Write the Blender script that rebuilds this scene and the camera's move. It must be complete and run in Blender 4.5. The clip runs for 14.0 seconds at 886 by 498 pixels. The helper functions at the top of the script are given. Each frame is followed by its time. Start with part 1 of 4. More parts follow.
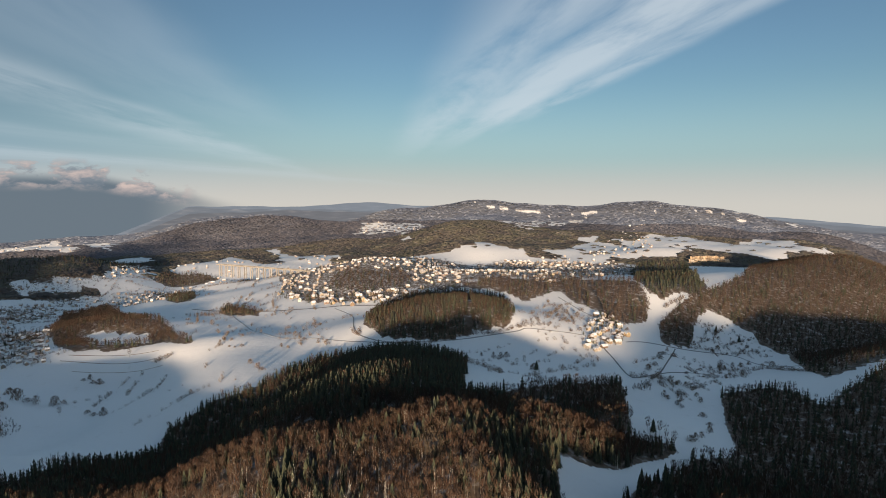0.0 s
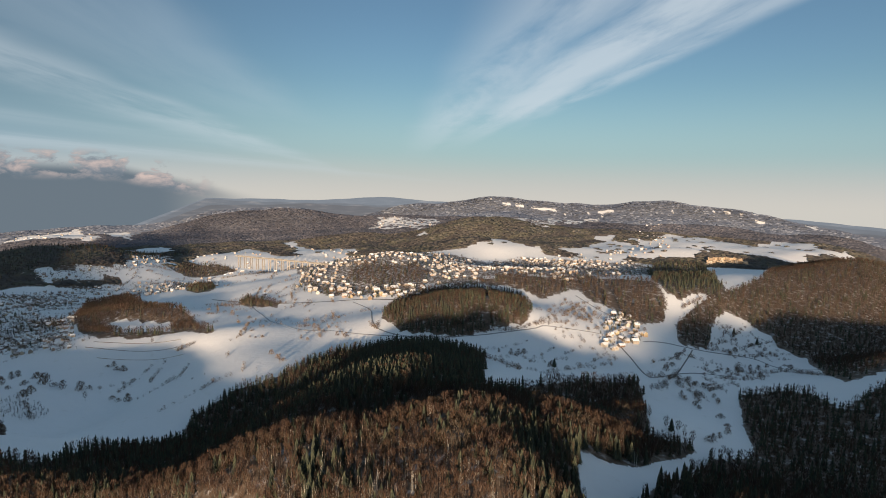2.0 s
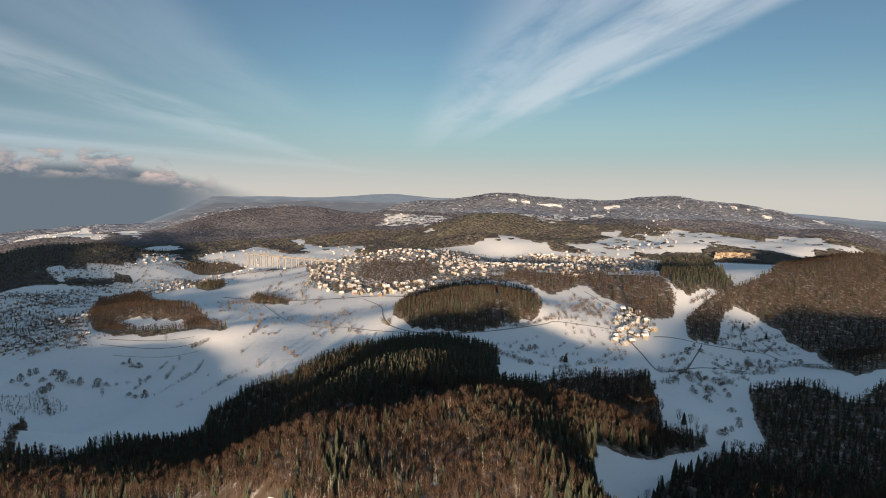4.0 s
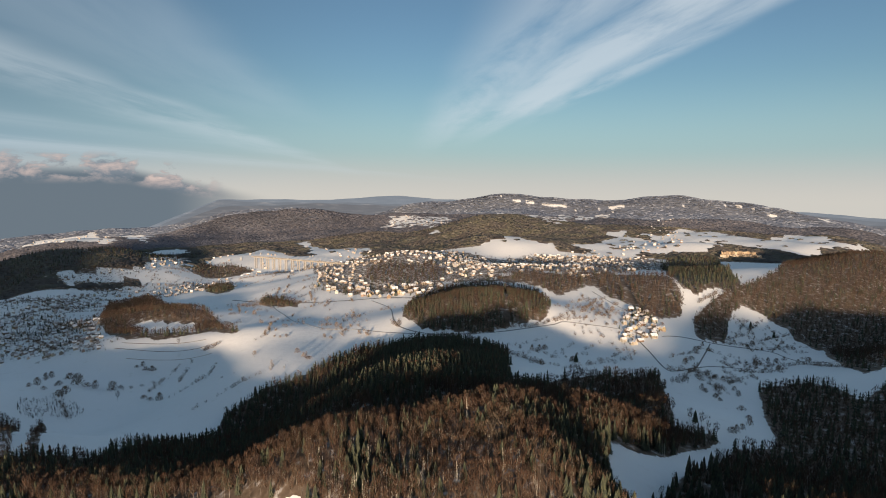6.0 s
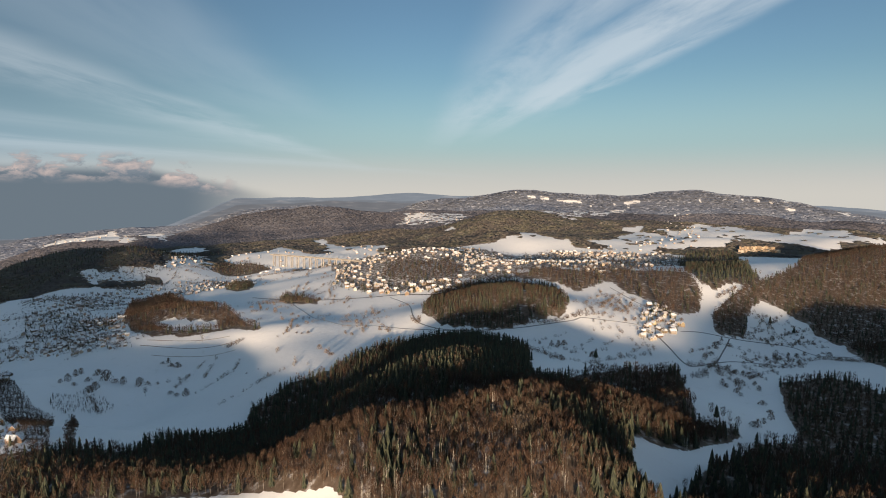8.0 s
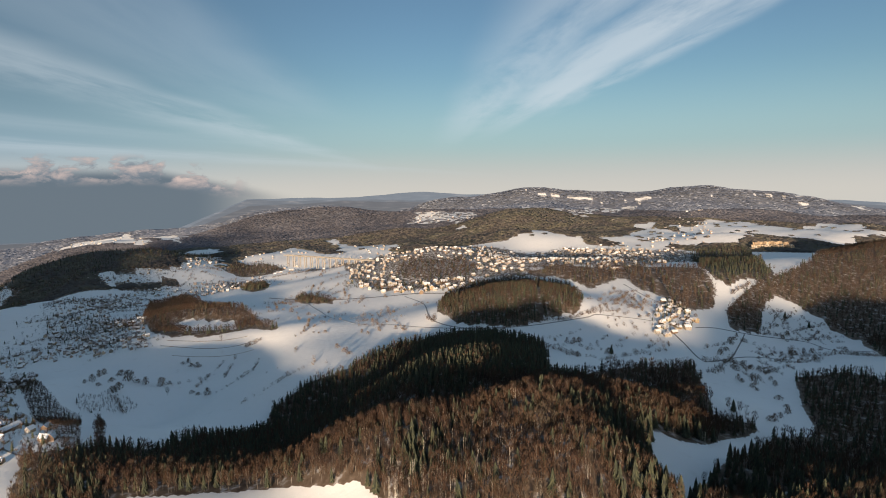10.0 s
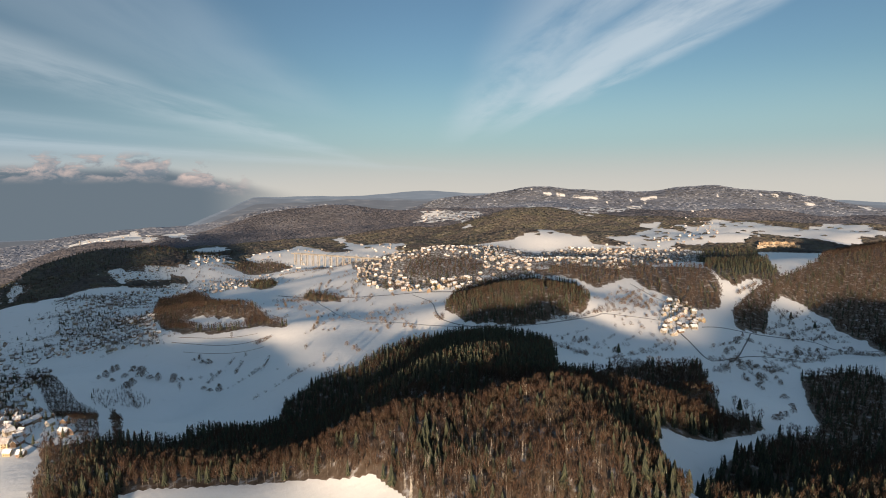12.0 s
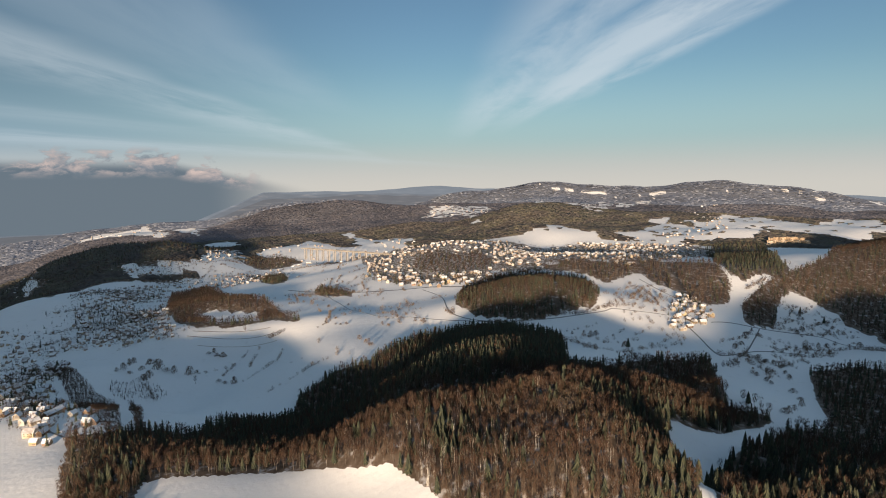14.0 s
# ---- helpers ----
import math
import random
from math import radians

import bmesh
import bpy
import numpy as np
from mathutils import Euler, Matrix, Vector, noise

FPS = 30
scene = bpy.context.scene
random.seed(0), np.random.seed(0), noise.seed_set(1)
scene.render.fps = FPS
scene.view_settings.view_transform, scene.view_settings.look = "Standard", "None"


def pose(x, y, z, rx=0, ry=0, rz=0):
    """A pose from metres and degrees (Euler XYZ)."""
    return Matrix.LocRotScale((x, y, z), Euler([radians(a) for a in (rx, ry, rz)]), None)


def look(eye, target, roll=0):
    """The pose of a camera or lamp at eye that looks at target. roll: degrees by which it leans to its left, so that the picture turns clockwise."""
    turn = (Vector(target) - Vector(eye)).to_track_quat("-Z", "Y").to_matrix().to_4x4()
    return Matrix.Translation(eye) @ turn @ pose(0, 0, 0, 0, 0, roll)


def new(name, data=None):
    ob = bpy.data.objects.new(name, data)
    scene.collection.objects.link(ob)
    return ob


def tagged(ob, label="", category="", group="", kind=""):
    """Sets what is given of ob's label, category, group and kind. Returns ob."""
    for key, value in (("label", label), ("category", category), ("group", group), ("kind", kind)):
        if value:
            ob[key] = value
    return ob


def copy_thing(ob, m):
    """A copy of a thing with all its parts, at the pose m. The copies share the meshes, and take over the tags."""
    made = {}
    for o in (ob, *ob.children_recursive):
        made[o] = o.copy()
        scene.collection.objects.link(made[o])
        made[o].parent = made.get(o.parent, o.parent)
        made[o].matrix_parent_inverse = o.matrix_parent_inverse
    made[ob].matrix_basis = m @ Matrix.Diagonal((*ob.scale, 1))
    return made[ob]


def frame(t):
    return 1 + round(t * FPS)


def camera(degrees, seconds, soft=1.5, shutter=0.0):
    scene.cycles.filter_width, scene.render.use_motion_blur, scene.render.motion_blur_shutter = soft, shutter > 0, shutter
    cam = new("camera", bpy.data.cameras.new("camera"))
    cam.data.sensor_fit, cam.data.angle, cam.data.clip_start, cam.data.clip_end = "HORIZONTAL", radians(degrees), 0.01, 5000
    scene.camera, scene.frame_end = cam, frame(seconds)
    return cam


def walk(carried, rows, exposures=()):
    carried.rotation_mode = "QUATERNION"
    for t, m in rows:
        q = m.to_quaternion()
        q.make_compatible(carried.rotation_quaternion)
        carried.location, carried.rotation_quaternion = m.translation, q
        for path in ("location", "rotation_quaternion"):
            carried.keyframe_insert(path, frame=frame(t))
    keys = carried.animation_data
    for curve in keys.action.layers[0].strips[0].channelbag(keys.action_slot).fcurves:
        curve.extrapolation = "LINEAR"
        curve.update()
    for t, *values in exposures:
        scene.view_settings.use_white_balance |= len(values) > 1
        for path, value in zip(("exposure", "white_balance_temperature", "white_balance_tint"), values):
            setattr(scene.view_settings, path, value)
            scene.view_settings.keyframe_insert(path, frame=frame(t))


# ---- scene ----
cam = camera(72, 14.0, soft=0.95)
ROWS = [
    (0, 0.00, 0.00, 250.00, 85.601, -0.291, 0.381),
    (0.5, -2.20, -1.76, 250.14, 85.517, -0.167, -0.110),
    (1, -4.41, -3.58, 250.32, 85.513, -0.562, 0.595),
    (1.5, -6.62, -5.46, 250.53, 85.254, -1.077, 1.393),
    (2, -8.84, -7.40, 250.78, 85.190, -1.339, 1.764),
    (2.5, -11.05, -9.41, 251.06, 85.133, -1.190, 1.878),
    (3, -13.26, -11.46, 251.37, 84.927, -1.071, 2.172),
    (3.5, -15.46, -13.58, 251.71, 84.833, -1.049, 2.161),
    (6, -26.11, -24.92, 253.71, 84.954, -0.469, 2.501),
    (6.5, -28.15, -27.33, 254.16, 84.843, -0.326, 2.358),
    (7, -30.14, -29.78, 254.62, 84.844, -0.378, 2.884),
    (7.5, -32.09, -32.28, 255.09, 84.733, -0.538, 3.484),
    (8, -33.98, -34.82, 255.57, 84.620, 0.020, 3.756),
    (10.5, -42.52, -48.06, 257.97, 84.474, 0.680, 4.741),
    (11, -44.02, -50.81, 258.44, 84.562, 0.466, 4.971),
    (11.5, -45.43, -53.58, 258.90, 84.589, 0.537, 4.913),
    (12, -46.75, -56.39, 259.34, 84.357, 0.563, 5.062),
    (12.5, -47.98, -59.22, 259.77, 84.362, 0.667, 5.399),
    (13, -49.12, -62.07, 260.19, 84.362, 0.791, 4.718),
    (13.5, -50.15, -64.95, 260.59, 84.112, 0.703, 5.425),
    (14, -51.08, -67.85, 260.96, 83.898, 0.588, 5.775),
]
walk(cam, [(t, pose(x, y, z, a, b, c)) for t, x, y, z, a, b, c in ROWS])

# ---- world and sun ----
HAZE, PALE = (3.75, 3.5, 3.1), (2.3, 3.3, 4.3)
BANK, HEAP, PUFF, DEEP, DULL, CIRRUS_WHITE = (0.66, 0.90, 1.14), (1.15, 1.35, 1.60), (3.9, 3.1, 2.8), (0.60, 1.08, 1.72), (0.54, 0.90, 1.26), (3.5, 3.9, 4.2)
# High cloud: bearing of the bands, their bounds across it, softness, grain along and across, cut, lowest and highest, seed, strength.
CIRRUS = [
    (-8.2, 0.70, 1.22, 0.30, 0.35, 1.5, 0.22, 3.0, 60, 1.0, 0.46),
    (-8.2, 1.26, 1.80, 0.26, 0.42, 2.2, 0.25, 4.0, 60, 3.0, 0.68),
    (-8.2, 1.84, 2.06, 0.26, 0.75, 3.4, 0.27, 5.5, 60, 6.0, 0.60),
    (-4.6, -3.80, -2.75, 0.70, 0.22, 0.9, 0.24, 1.0, 60, 5.0, 0.42),
    (-4.6, -2.60, -1.30, 0.60, 0.15, 0.6, 0.30, 5.0, 60, 12.0, 0.18),
    (16.0, -13.6, -11.0, 1.8, 0.10, 0.3, 0.20, 0.8, 30, 8.0, 0.62),
    (16.0, -9.0, -7.6, 1.0, 0.12, 0.5, 0.32, 2.5, 30, 9.0, 0.30),
]
SUN_UP, SUN_FROM = 4.6, 183.0  # degrees above the horizon; compass degrees from +y, clockwise
world = bpy.data.worlds.new("world")
scene.world = world
world.use_nodes = True
wt = world.node_tree
sky = wt.nodes.new("ShaderNodeTexSky")
sky.sky_type, sky.sun_disc = "NISHITA", False
sky.sun_elevation, sky.sun_rotation = radians(SUN_UP), radians(SUN_FROM)
sky.altitude, sky.air_density, sky.dust_density, sky.ozone_density = 400, 1.0, 1.5, 2.4
back = wt.nodes["Background"]
back.inputs["Strength"].default_value = 0.107


def calc(op, a, b=None, c=None, tree=wt):
    """A Math node; numbers or sockets in, a socket out."""
    n = tree.nodes.new("ShaderNodeMath")
    n.operation = op
    for value, socket in zip((a, b, c), n.inputs):
        if isinstance(value, (int, float)):
            socket.default_value = value
        elif value is not None:
            tree.links.new(value, socket)
    return n.outputs[0]


def clamp01(v):
    return calc("MINIMUM", calc("MAXIMUM", v, 0.0), 1.0)


def step01(v, lo, hi):
    """0 below lo, 1 above hi, smooth between."""
    n = wt.nodes.new("ShaderNodeMapRange")
    n.interpolation_type = "SMOOTHSTEP"
    wt.links.new(v, n.inputs["Value"])
    n.inputs["From Min"].default_value, n.inputs["From Max"].default_value = lo, hi
    return n.outputs["Result"]


def sky_noise(u, v, scale, detail, w=0.0, warp=0.0):
    c = wt.nodes.new("ShaderNodeCombineXYZ")
    for value, socket in zip((u, v, w), c.inputs):
        if isinstance(value, (int, float)):
            socket.default_value = value
        else:
            wt.links.new(value, socket)
    n = wt.nodes.new("ShaderNodeTexNoise")
    n.inputs["Scale"].default_value, n.inputs["Detail"].default_value, n.inputs["Distortion"].default_value = scale, detail, warp
    n.inputs["Roughness"].default_value = 0.6
    wt.links.new(c.outputs[0], n.inputs["Vector"])
    return n.outputs["Fac"]


def over(fac, base, colour):
    n = wt.nodes.new("ShaderNodeMix")
    n.data_type = "RGBA"
    wt.links.new(fac, n.inputs[0])
    wt.links.new(base, n.inputs[6])
    n.inputs[7].default_value = (*colour, 1.0)
    return n.outputs[2]


split = wt.nodes.new("ShaderNodeSeparateXYZ")
wt.links.new(wt.nodes.new("ShaderNodeTexCoord").outputs["Generated"], split.inputs[0])
DX, DY, DZ = split.outputs
UP = calc("MAXIMUM", DZ, 0.012)
AZ = calc("MULTIPLY", calc("ARCTAN2", DX, DY), 57.2958)
EL = calc("MULTIPLY", calc("ARCSINE", DZ), 57.2958)


def streaks(toward, lo, hi, soft, along, across, cut, el0, el1, seed):
    """High thin cloud in bands that run toward one compass direction, between two distances across it."""
    c, s = math.cos(radians(toward)), math.sin(radians(toward))
    u = calc("DIVIDE", calc("SUBTRACT", calc("MULTIPLY", DX, c), calc("MULTIPLY", DY, s)), UP)
    v = calc("DIVIDE", calc("ADD", calc("MULTIPLY", DX, s), calc("MULTIPLY", DY, c)), UP)
    sway = calc("MULTIPLY", calc("SUBTRACT", sky_noise(u, v, 0.5, 2, seed + 3.0), 0.5), 0.8 * soft)
    uu = calc("ADD", u, sway)
    band = calc("MULTIPLY", step01(uu, lo - soft, lo + soft), calc("SUBTRACT", 1.0, step01(uu, hi - soft * 0.5, hi + soft * 0.4)))
    grain = sky_noise(calc("MULTIPLY", u, across), calc("MULTIPLY", v, along), 1.0, 9, seed, 0.3)
    thin = step01(grain, cut, cut + 0.34)
    fade = calc("MULTIPLY", step01(EL, el0, el0 + 5.0), calc("SUBTRACT", 1.0, step01(EL, el1, el1 + 8.0)))
    return calc("MULTIPLY", calc("MULTIPLY", band, thin), fade)


colour = sky.outputs["Color"]
# Deeper blue high up.
colour = over(calc("MULTIPLY", step01(EL, 4.0, 27.0), 0.66), colour, DEEP)
# Duller and darker toward the cloud in the west.
colour = over(calc("MULTIPLY", step01(calc("MULTIPLY", AZ, -1.0), 6.0, 46.0), 0.60), colour, DULL)
# Pale haze that lies on the horizon.
colour = over(calc("MULTIPLY", calc("SUBTRACT", 1.0, step01(EL, 0.5, 11.0)), 0.55), colour, PALE)
colour = over(calc("MULTIPLY", calc("SUBTRACT", 1.0, step01(EL, -0.5, 4.5)), 0.85), colour, HAZE)
for toward, lo, hi, soft, along, across, cut, el0, el1, seed, much in CIRRUS:
    colour = over(calc("MULTIPLY", streaks(toward, lo, hi, soft, along, across, cut, el0, el1, seed), much), colour, CIRRUS_WHITE)
# A bank of grey cloud low over the plain, with a puffy lit top.
edge = calc("MINIMUM", calc("MULTIPLY", calc("SUBTRACT", -20.0, AZ), 0.21), 2.05)
body = calc("MULTIPLY", step01(calc("SUBTRACT", edge, EL), -0.35, 0.7), step01(calc("MULTIPLY", AZ, -1.0), 16.0, 27.0))
colour = over(calc("MULTIPLY", body, 0.94), colour, BANK)
# Heaped cloud along its top, lit on the upper side.
lump = sky_noise(AZ, calc("MULTIPLY", EL, 2.0), 0.40, 5, 2.0, 0.3)
above = sky_noise(calc("SUBTRACT", AZ, 0.5), calc("MULTIPLY", calc("ADD", EL, 0.55), 2.0), 0.40, 5, 2.0, 0.3)
zone = calc("MULTIPLY", step01(calc("SUBTRACT", EL, edge), -1.5, -0.3), calc("SUBTRACT", 1.0, step01(calc("SUBTRACT", EL, edge), 0.3, 1.5)))
zone = calc("MULTIPLY", zone, step01(calc("MULTIPLY", AZ, -1.0), 21.0, 26.0))
cover = calc("MULTIPLY", step01(calc("ADD", lump, calc("MULTIPLY", calc("SUBTRACT", edge, EL), 0.06)), 0.45, 0.57), zone)
lit = clamp01(calc("MULTIPLY_ADD", calc("SUBTRACT", lump, above), 3.2, 0.30))
colour = over(calc("MULTIPLY", cover, 0.85), colour, HEAP)
colour = over(calc("MULTIPLY", calc("MULTIPLY", cover, lit), 0.9), colour, PUFF)
wt.links.new(colour, back.inputs["Color"])

sun_data = bpy.data.lights.new("sun", "SUN")
sun_data.energy, sun_data.angle, sun_data.color = 5.0, radians(2.0), (1.0, 0.76, 0.53)
sun = new("sun", sun_data)
sa, su = radians(SUN_FROM), radians(SUN_UP)
sun.matrix_world = look((math.sin(sa) * math.cos(su) * 900, math.cos(sa) * math.cos(su) * 900, math.sin(su) * 900), (0, 0, 0))
scene.view_settings.exposure = 0.76


# ---- materials ----
def material(name, rough=0.8, metal=0.0):
    m = bpy.data.materials.new(name)
    m.use_nodes = True
    bsdf = m.node_tree.nodes["Principled BSDF"]
    bsdf.inputs["Roughness"].default_value, bsdf.inputs["Metallic"].default_value = rough, metal
    bsdf.inputs["Specular IOR Level"].default_value = 0.25
    return m, m.node_tree, bsdf


def noise_node(tree, scale, detail=4.0, vector=None, rough=0.55):
    n = tree.nodes.new("ShaderNodeTexNoise")
    n.inputs["Scale"].default_value, n.inputs["Detail"].default_value, n.inputs["Roughness"].default_value = scale, detail, rough
    if vector is None:
        vector = tree.nodes.new("ShaderNodeTexCoord").outputs["Object"]
    tree.links.new(vector, n.inputs["Vector"])
    return n.outputs["Fac"]


def ramp(tree, fac, stops):
    r = tree.nodes.new("ShaderNodeValToRGB")
    while len(r.color_ramp.elements) < len(stops):
        r.color_ramp.elements.new(0.5)
    for e, (p, c) in zip(r.color_ramp.elements, stops):
        e.position, e.color = p, (*c, 1.0)
    tree.links.new(fac, r.inputs["Fac"])
    return r.outputs["Color"]


def mix(tree, fac, a, b, mode="MIX"):
    n = tree.nodes.new("ShaderNodeMix")
    n.data_type, n.blend_type = "RGBA", mode
    for value, socket in ((fac, n.inputs[0]), (a, n.inputs[6]), (b, n.inputs[7])):
        if isinstance(value, (int, float)):
            socket.default_value = value
        elif isinstance(value, tuple):
            socket.default_value = (*value, 1.0)
        else:
            tree.links.new(value, socket)
    return n.outputs[2]


def bump(tree, bsdf, height, strength, distance):
    n = tree.nodes.new("ShaderNodeBump")
    n.inputs["Strength"].default_value, n.inputs["Distance"].default_value = strength, distance
    tree.links.new(height, n.inputs["Height"])
    tree.links.new(n.outputs["Normal"], bsdf.inputs["Normal"])


def varied(name, stops, rough=0.85, scale=0.4, per_island=False, spread=0.5, bumpy=0.0):
    """A material whose colour runs over the stops, by grain and by object or piece."""
    m, tree, bsdf = material(name, rough)
    fac = noise_node(tree, scale)
    if per_island:
        rnd = tree.nodes.new("ShaderNodeNewGeometry").outputs["Random Per Island"]
    else:
        rnd = tree.nodes.new("ShaderNodeObjectInfo").outputs["Random"]
    a = tree.nodes.new("ShaderNodeMath")
    a.operation = "MULTIPLY_ADD"
    tree.links.new(rnd, a.inputs[0])
    a.inputs[1].default_value, a.inputs[2].default_value = spread, -spread / 2
    b = tree.nodes.new("ShaderNodeMath")
    b.operation = "ADD"
    tree.links.new(a.outputs[0], b.inputs[0])
    tree.links.new(fac, b.inputs[1])
    tree.links.new(ramp(tree, b.outputs[0], stops), bsdf.inputs["Base Color"])
    if bumpy:
        bump(tree, bsdf, noise_node(tree, scale * 4), 0.4, bumpy)
    return m


def snow_ground():
    m, tree, bsdf = material("snow_ground", 0.75)
    att = tree.nodes.new("ShaderNodeAttribute")
    att.attribute_name = "litter"
    depth_haze = tree.nodes.new("ShaderNodeAttribute")
    depth_haze.attribute_name = "depth_haze"
    big, fine = noise_node(tree, 0.004, 5), noise_node(tree, 0.06, 6)
    snow = ramp(tree, big, [(0.3, (0.78, 0.77, 0.76)), (0.7, (0.86, 0.845, 0.825))])
    snow = mix(tree, ramp(tree, fine, [(0.62, (0, 0, 0)), (0.8, (0.35, 0.35, 0.35))]), snow, (0.52, 0.49, 0.42))
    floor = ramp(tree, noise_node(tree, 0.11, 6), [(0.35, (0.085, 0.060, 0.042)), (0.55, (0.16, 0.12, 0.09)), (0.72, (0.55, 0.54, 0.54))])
    # Distance haze painted into the floor colour as a blue-grey tint.
    floor = mix(tree, depth_haze.outputs["Fac"], floor, (0.16, 0.175, 0.215))
    ragged = tree.nodes.new("ShaderNodeMath")
    ragged.operation = "MULTIPLY_ADD"
    tree.links.new(noise_node(tree, 0.14, 6, None, 0.7), ragged.inputs[0])
    ragged.inputs[1].default_value = 1.2
    tree.links.new(att.outputs["Fac"], ragged.inputs[2])
    cover = ramp(tree, ragged.outputs[0], [(0.86, (0, 0, 0)), (1.1, (1, 1, 1))])
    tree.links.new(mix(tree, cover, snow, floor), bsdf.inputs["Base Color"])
    bump(tree, bsdf, noise_node(tree, 0.12, 5), 0.5, 1.2)
    return m


SNOW = snow_ground()
BEECH = varied("beech_twigs", [(0.28, (0.028, 0.020, 0.018)), (0.42, (0.050, 0.031, 0.023)), (0.52, (0.082, 0.044, 0.027)), (0.62, (0.062, 0.048, 0.031)), (0.75, (0.115, 0.092, 0.074))], 0.9, 0.045, True, 0.2)
BARK = varied("grey_bark", [(0.3, (0.10, 0.085, 0.07)), (0.7, (0.26, 0.23, 0.20))], 0.9, 0.5, True)
SPRUCE = varied("spruce_needles", [(0.25, (0.028, 0.033, 0.027)), (0.45, (0.042, 0.050, 0.034)), (0.66, (0.066, 0.070, 0.040)), (0.84, (0.090, 0.090, 0.055)), (0.96, (0.4, 0.4, 0.4))], 0.85, 0.9, True, 0.45)
SHRUB = varied("bare_shrub", [(0.25, (0.09, 0.065, 0.05)), (0.7, (0.22, 0.165, 0.12))], 0.9, 0.2, True, 0.7)
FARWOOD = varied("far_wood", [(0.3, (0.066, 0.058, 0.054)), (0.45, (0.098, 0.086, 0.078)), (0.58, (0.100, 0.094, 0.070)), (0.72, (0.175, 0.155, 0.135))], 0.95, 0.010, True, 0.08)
# Haze is painted into the next two wood colours, greyer then bluer.
HAZED_HILLWOOD = varied("hazed_hill_wood", [(0.3, (0.082, 0.080, 0.094)), (0.5, (0.112, 0.108, 0.124)), (0.7, (0.160, 0.154, 0.172))], 0.95, 0.005, True, 0.06)
HAZED_FARWOOD = varied("hazed_far_wood", [(0.3, (0.155, 0.175, 0.225)), (0.5, (0.195, 0.215, 0.268)), (0.72, (0.27, 0.29, 0.34))], 0.95, 0.004, True, 0.06)
TOWNROOF = varied("half_snowed_roof", [(0.25, (0.34, 0.29, 0.27)), (0.42, (0.60, 0.58, 0.57)), (0.7, (0.80, 0.80, 0.80))], 0.8, 0.05, True, 0.7)
EARTH = varied("bare_earth", [(0.3, (0.16, 0.12, 0.085)), (0.7, (0.34, 0.28, 0.21))], 0.95, 0.4)
BIRCHBARK = varied("birch_bark", [(0.3, (0.42, 0.38, 0.32)), (0.7, (0.66, 0.62, 0.55))], 0.85, 0.8)
PLASTER = varied("house_plaster", [(0.2, (0.34, 0.29, 0.23)), (0.45, (0.50, 0.47, 0.42)), (0.6, (0.46, 0.37, 0.22)), (0.8, (0.28, 0.20, 0.15))], 0.85, 0.05, False, 1.0)
FARPLASTER = varied("far_plaster", [(0.2, (0.26, 0.22, 0.18)), (0.45, (0.46, 0.42, 0.37)), (0.6, (0.45, 0.37, 0.27)), (0.8, (0.32, 0.24, 0.19))], 0.85, 0.02, True, 1.0)
ROOFSNOW = varied("snowy_roof", [(0.25, (0.42, 0.37, 0.34)), (0.42, (0.66, 0.66, 0.68)), (0.75, (0.80, 0.80, 0.81))], 0.7, 0.5, False, 0.45, 0.1)
TILE = varied("roof_tile", [(0.3, (0.16, 0.085, 0.06)), (0.7, (0.30, 0.16, 0.11))], 0.8, 2.0)
GLASS, _t, _b = material("window_glass", 0.12)
_b.inputs["Base Color"].default_value = (0.03, 0.035, 0.045, 1)
CONCRETE = varied("viaduct_concrete", [(0.3, (0.26, 0.235, 0.205)), (0.7, (0.36, 0.33, 0.29))], 0.85, 0.1)
ASPHALT = varied("wet_asphalt", [(0.3, (0.12, 0.115, 0.11)), (0.7, (0.30, 0.30, 0.30))], 0.6, 0.3)

# ---- land form ----
# Each hill: centre x, y, half widths along and across, turn in degrees, height.
SHADE_AND_FRONT_HILLS = [
    (-100, -900, 700, 450, 0, 120.0),
    (-1500, -500, 600, 600, 0, 93.1),
    # Unseen hill added behind the camera to shade the lower village.
    (-800, -450, 240, 200, 0, 92.0),
    # Unseen hill added to shade the woods on the far right.
    (760, -300, 300, 240, 0, 84.0),
    (1300, -300, 500, 600, 0, 80.0),
    # Unseen hill added to shade the forest at the front right.
    (330, -250, 200, 190, 0, 110.0),
    # Two unseen hills added to stand in for cloud shade on the left.
    (-1540, -620, 480, 400, 0, 245.0),
    (-2250, -800, 680, 480, 0, 470.0),
    (-151, 242, 49, 64, 0, -27.1),
    (259, 263, 161, 161, 0, 47.8),
    (-53, 307, 62, 53, 0, 23.7),
    (-18, 320, 122, 86, 0, 71.1),
    (-123, 331, 51, 66, 0, -0.8),
    (-43, 345, 50, 64, 0, -35.5),
    (80, 368, 52, 52, 0, -66.2),
    (67, 383, 41, 46, 0, 18.3),
    (-237, 387, 190, 63, 0, 19.5),
]
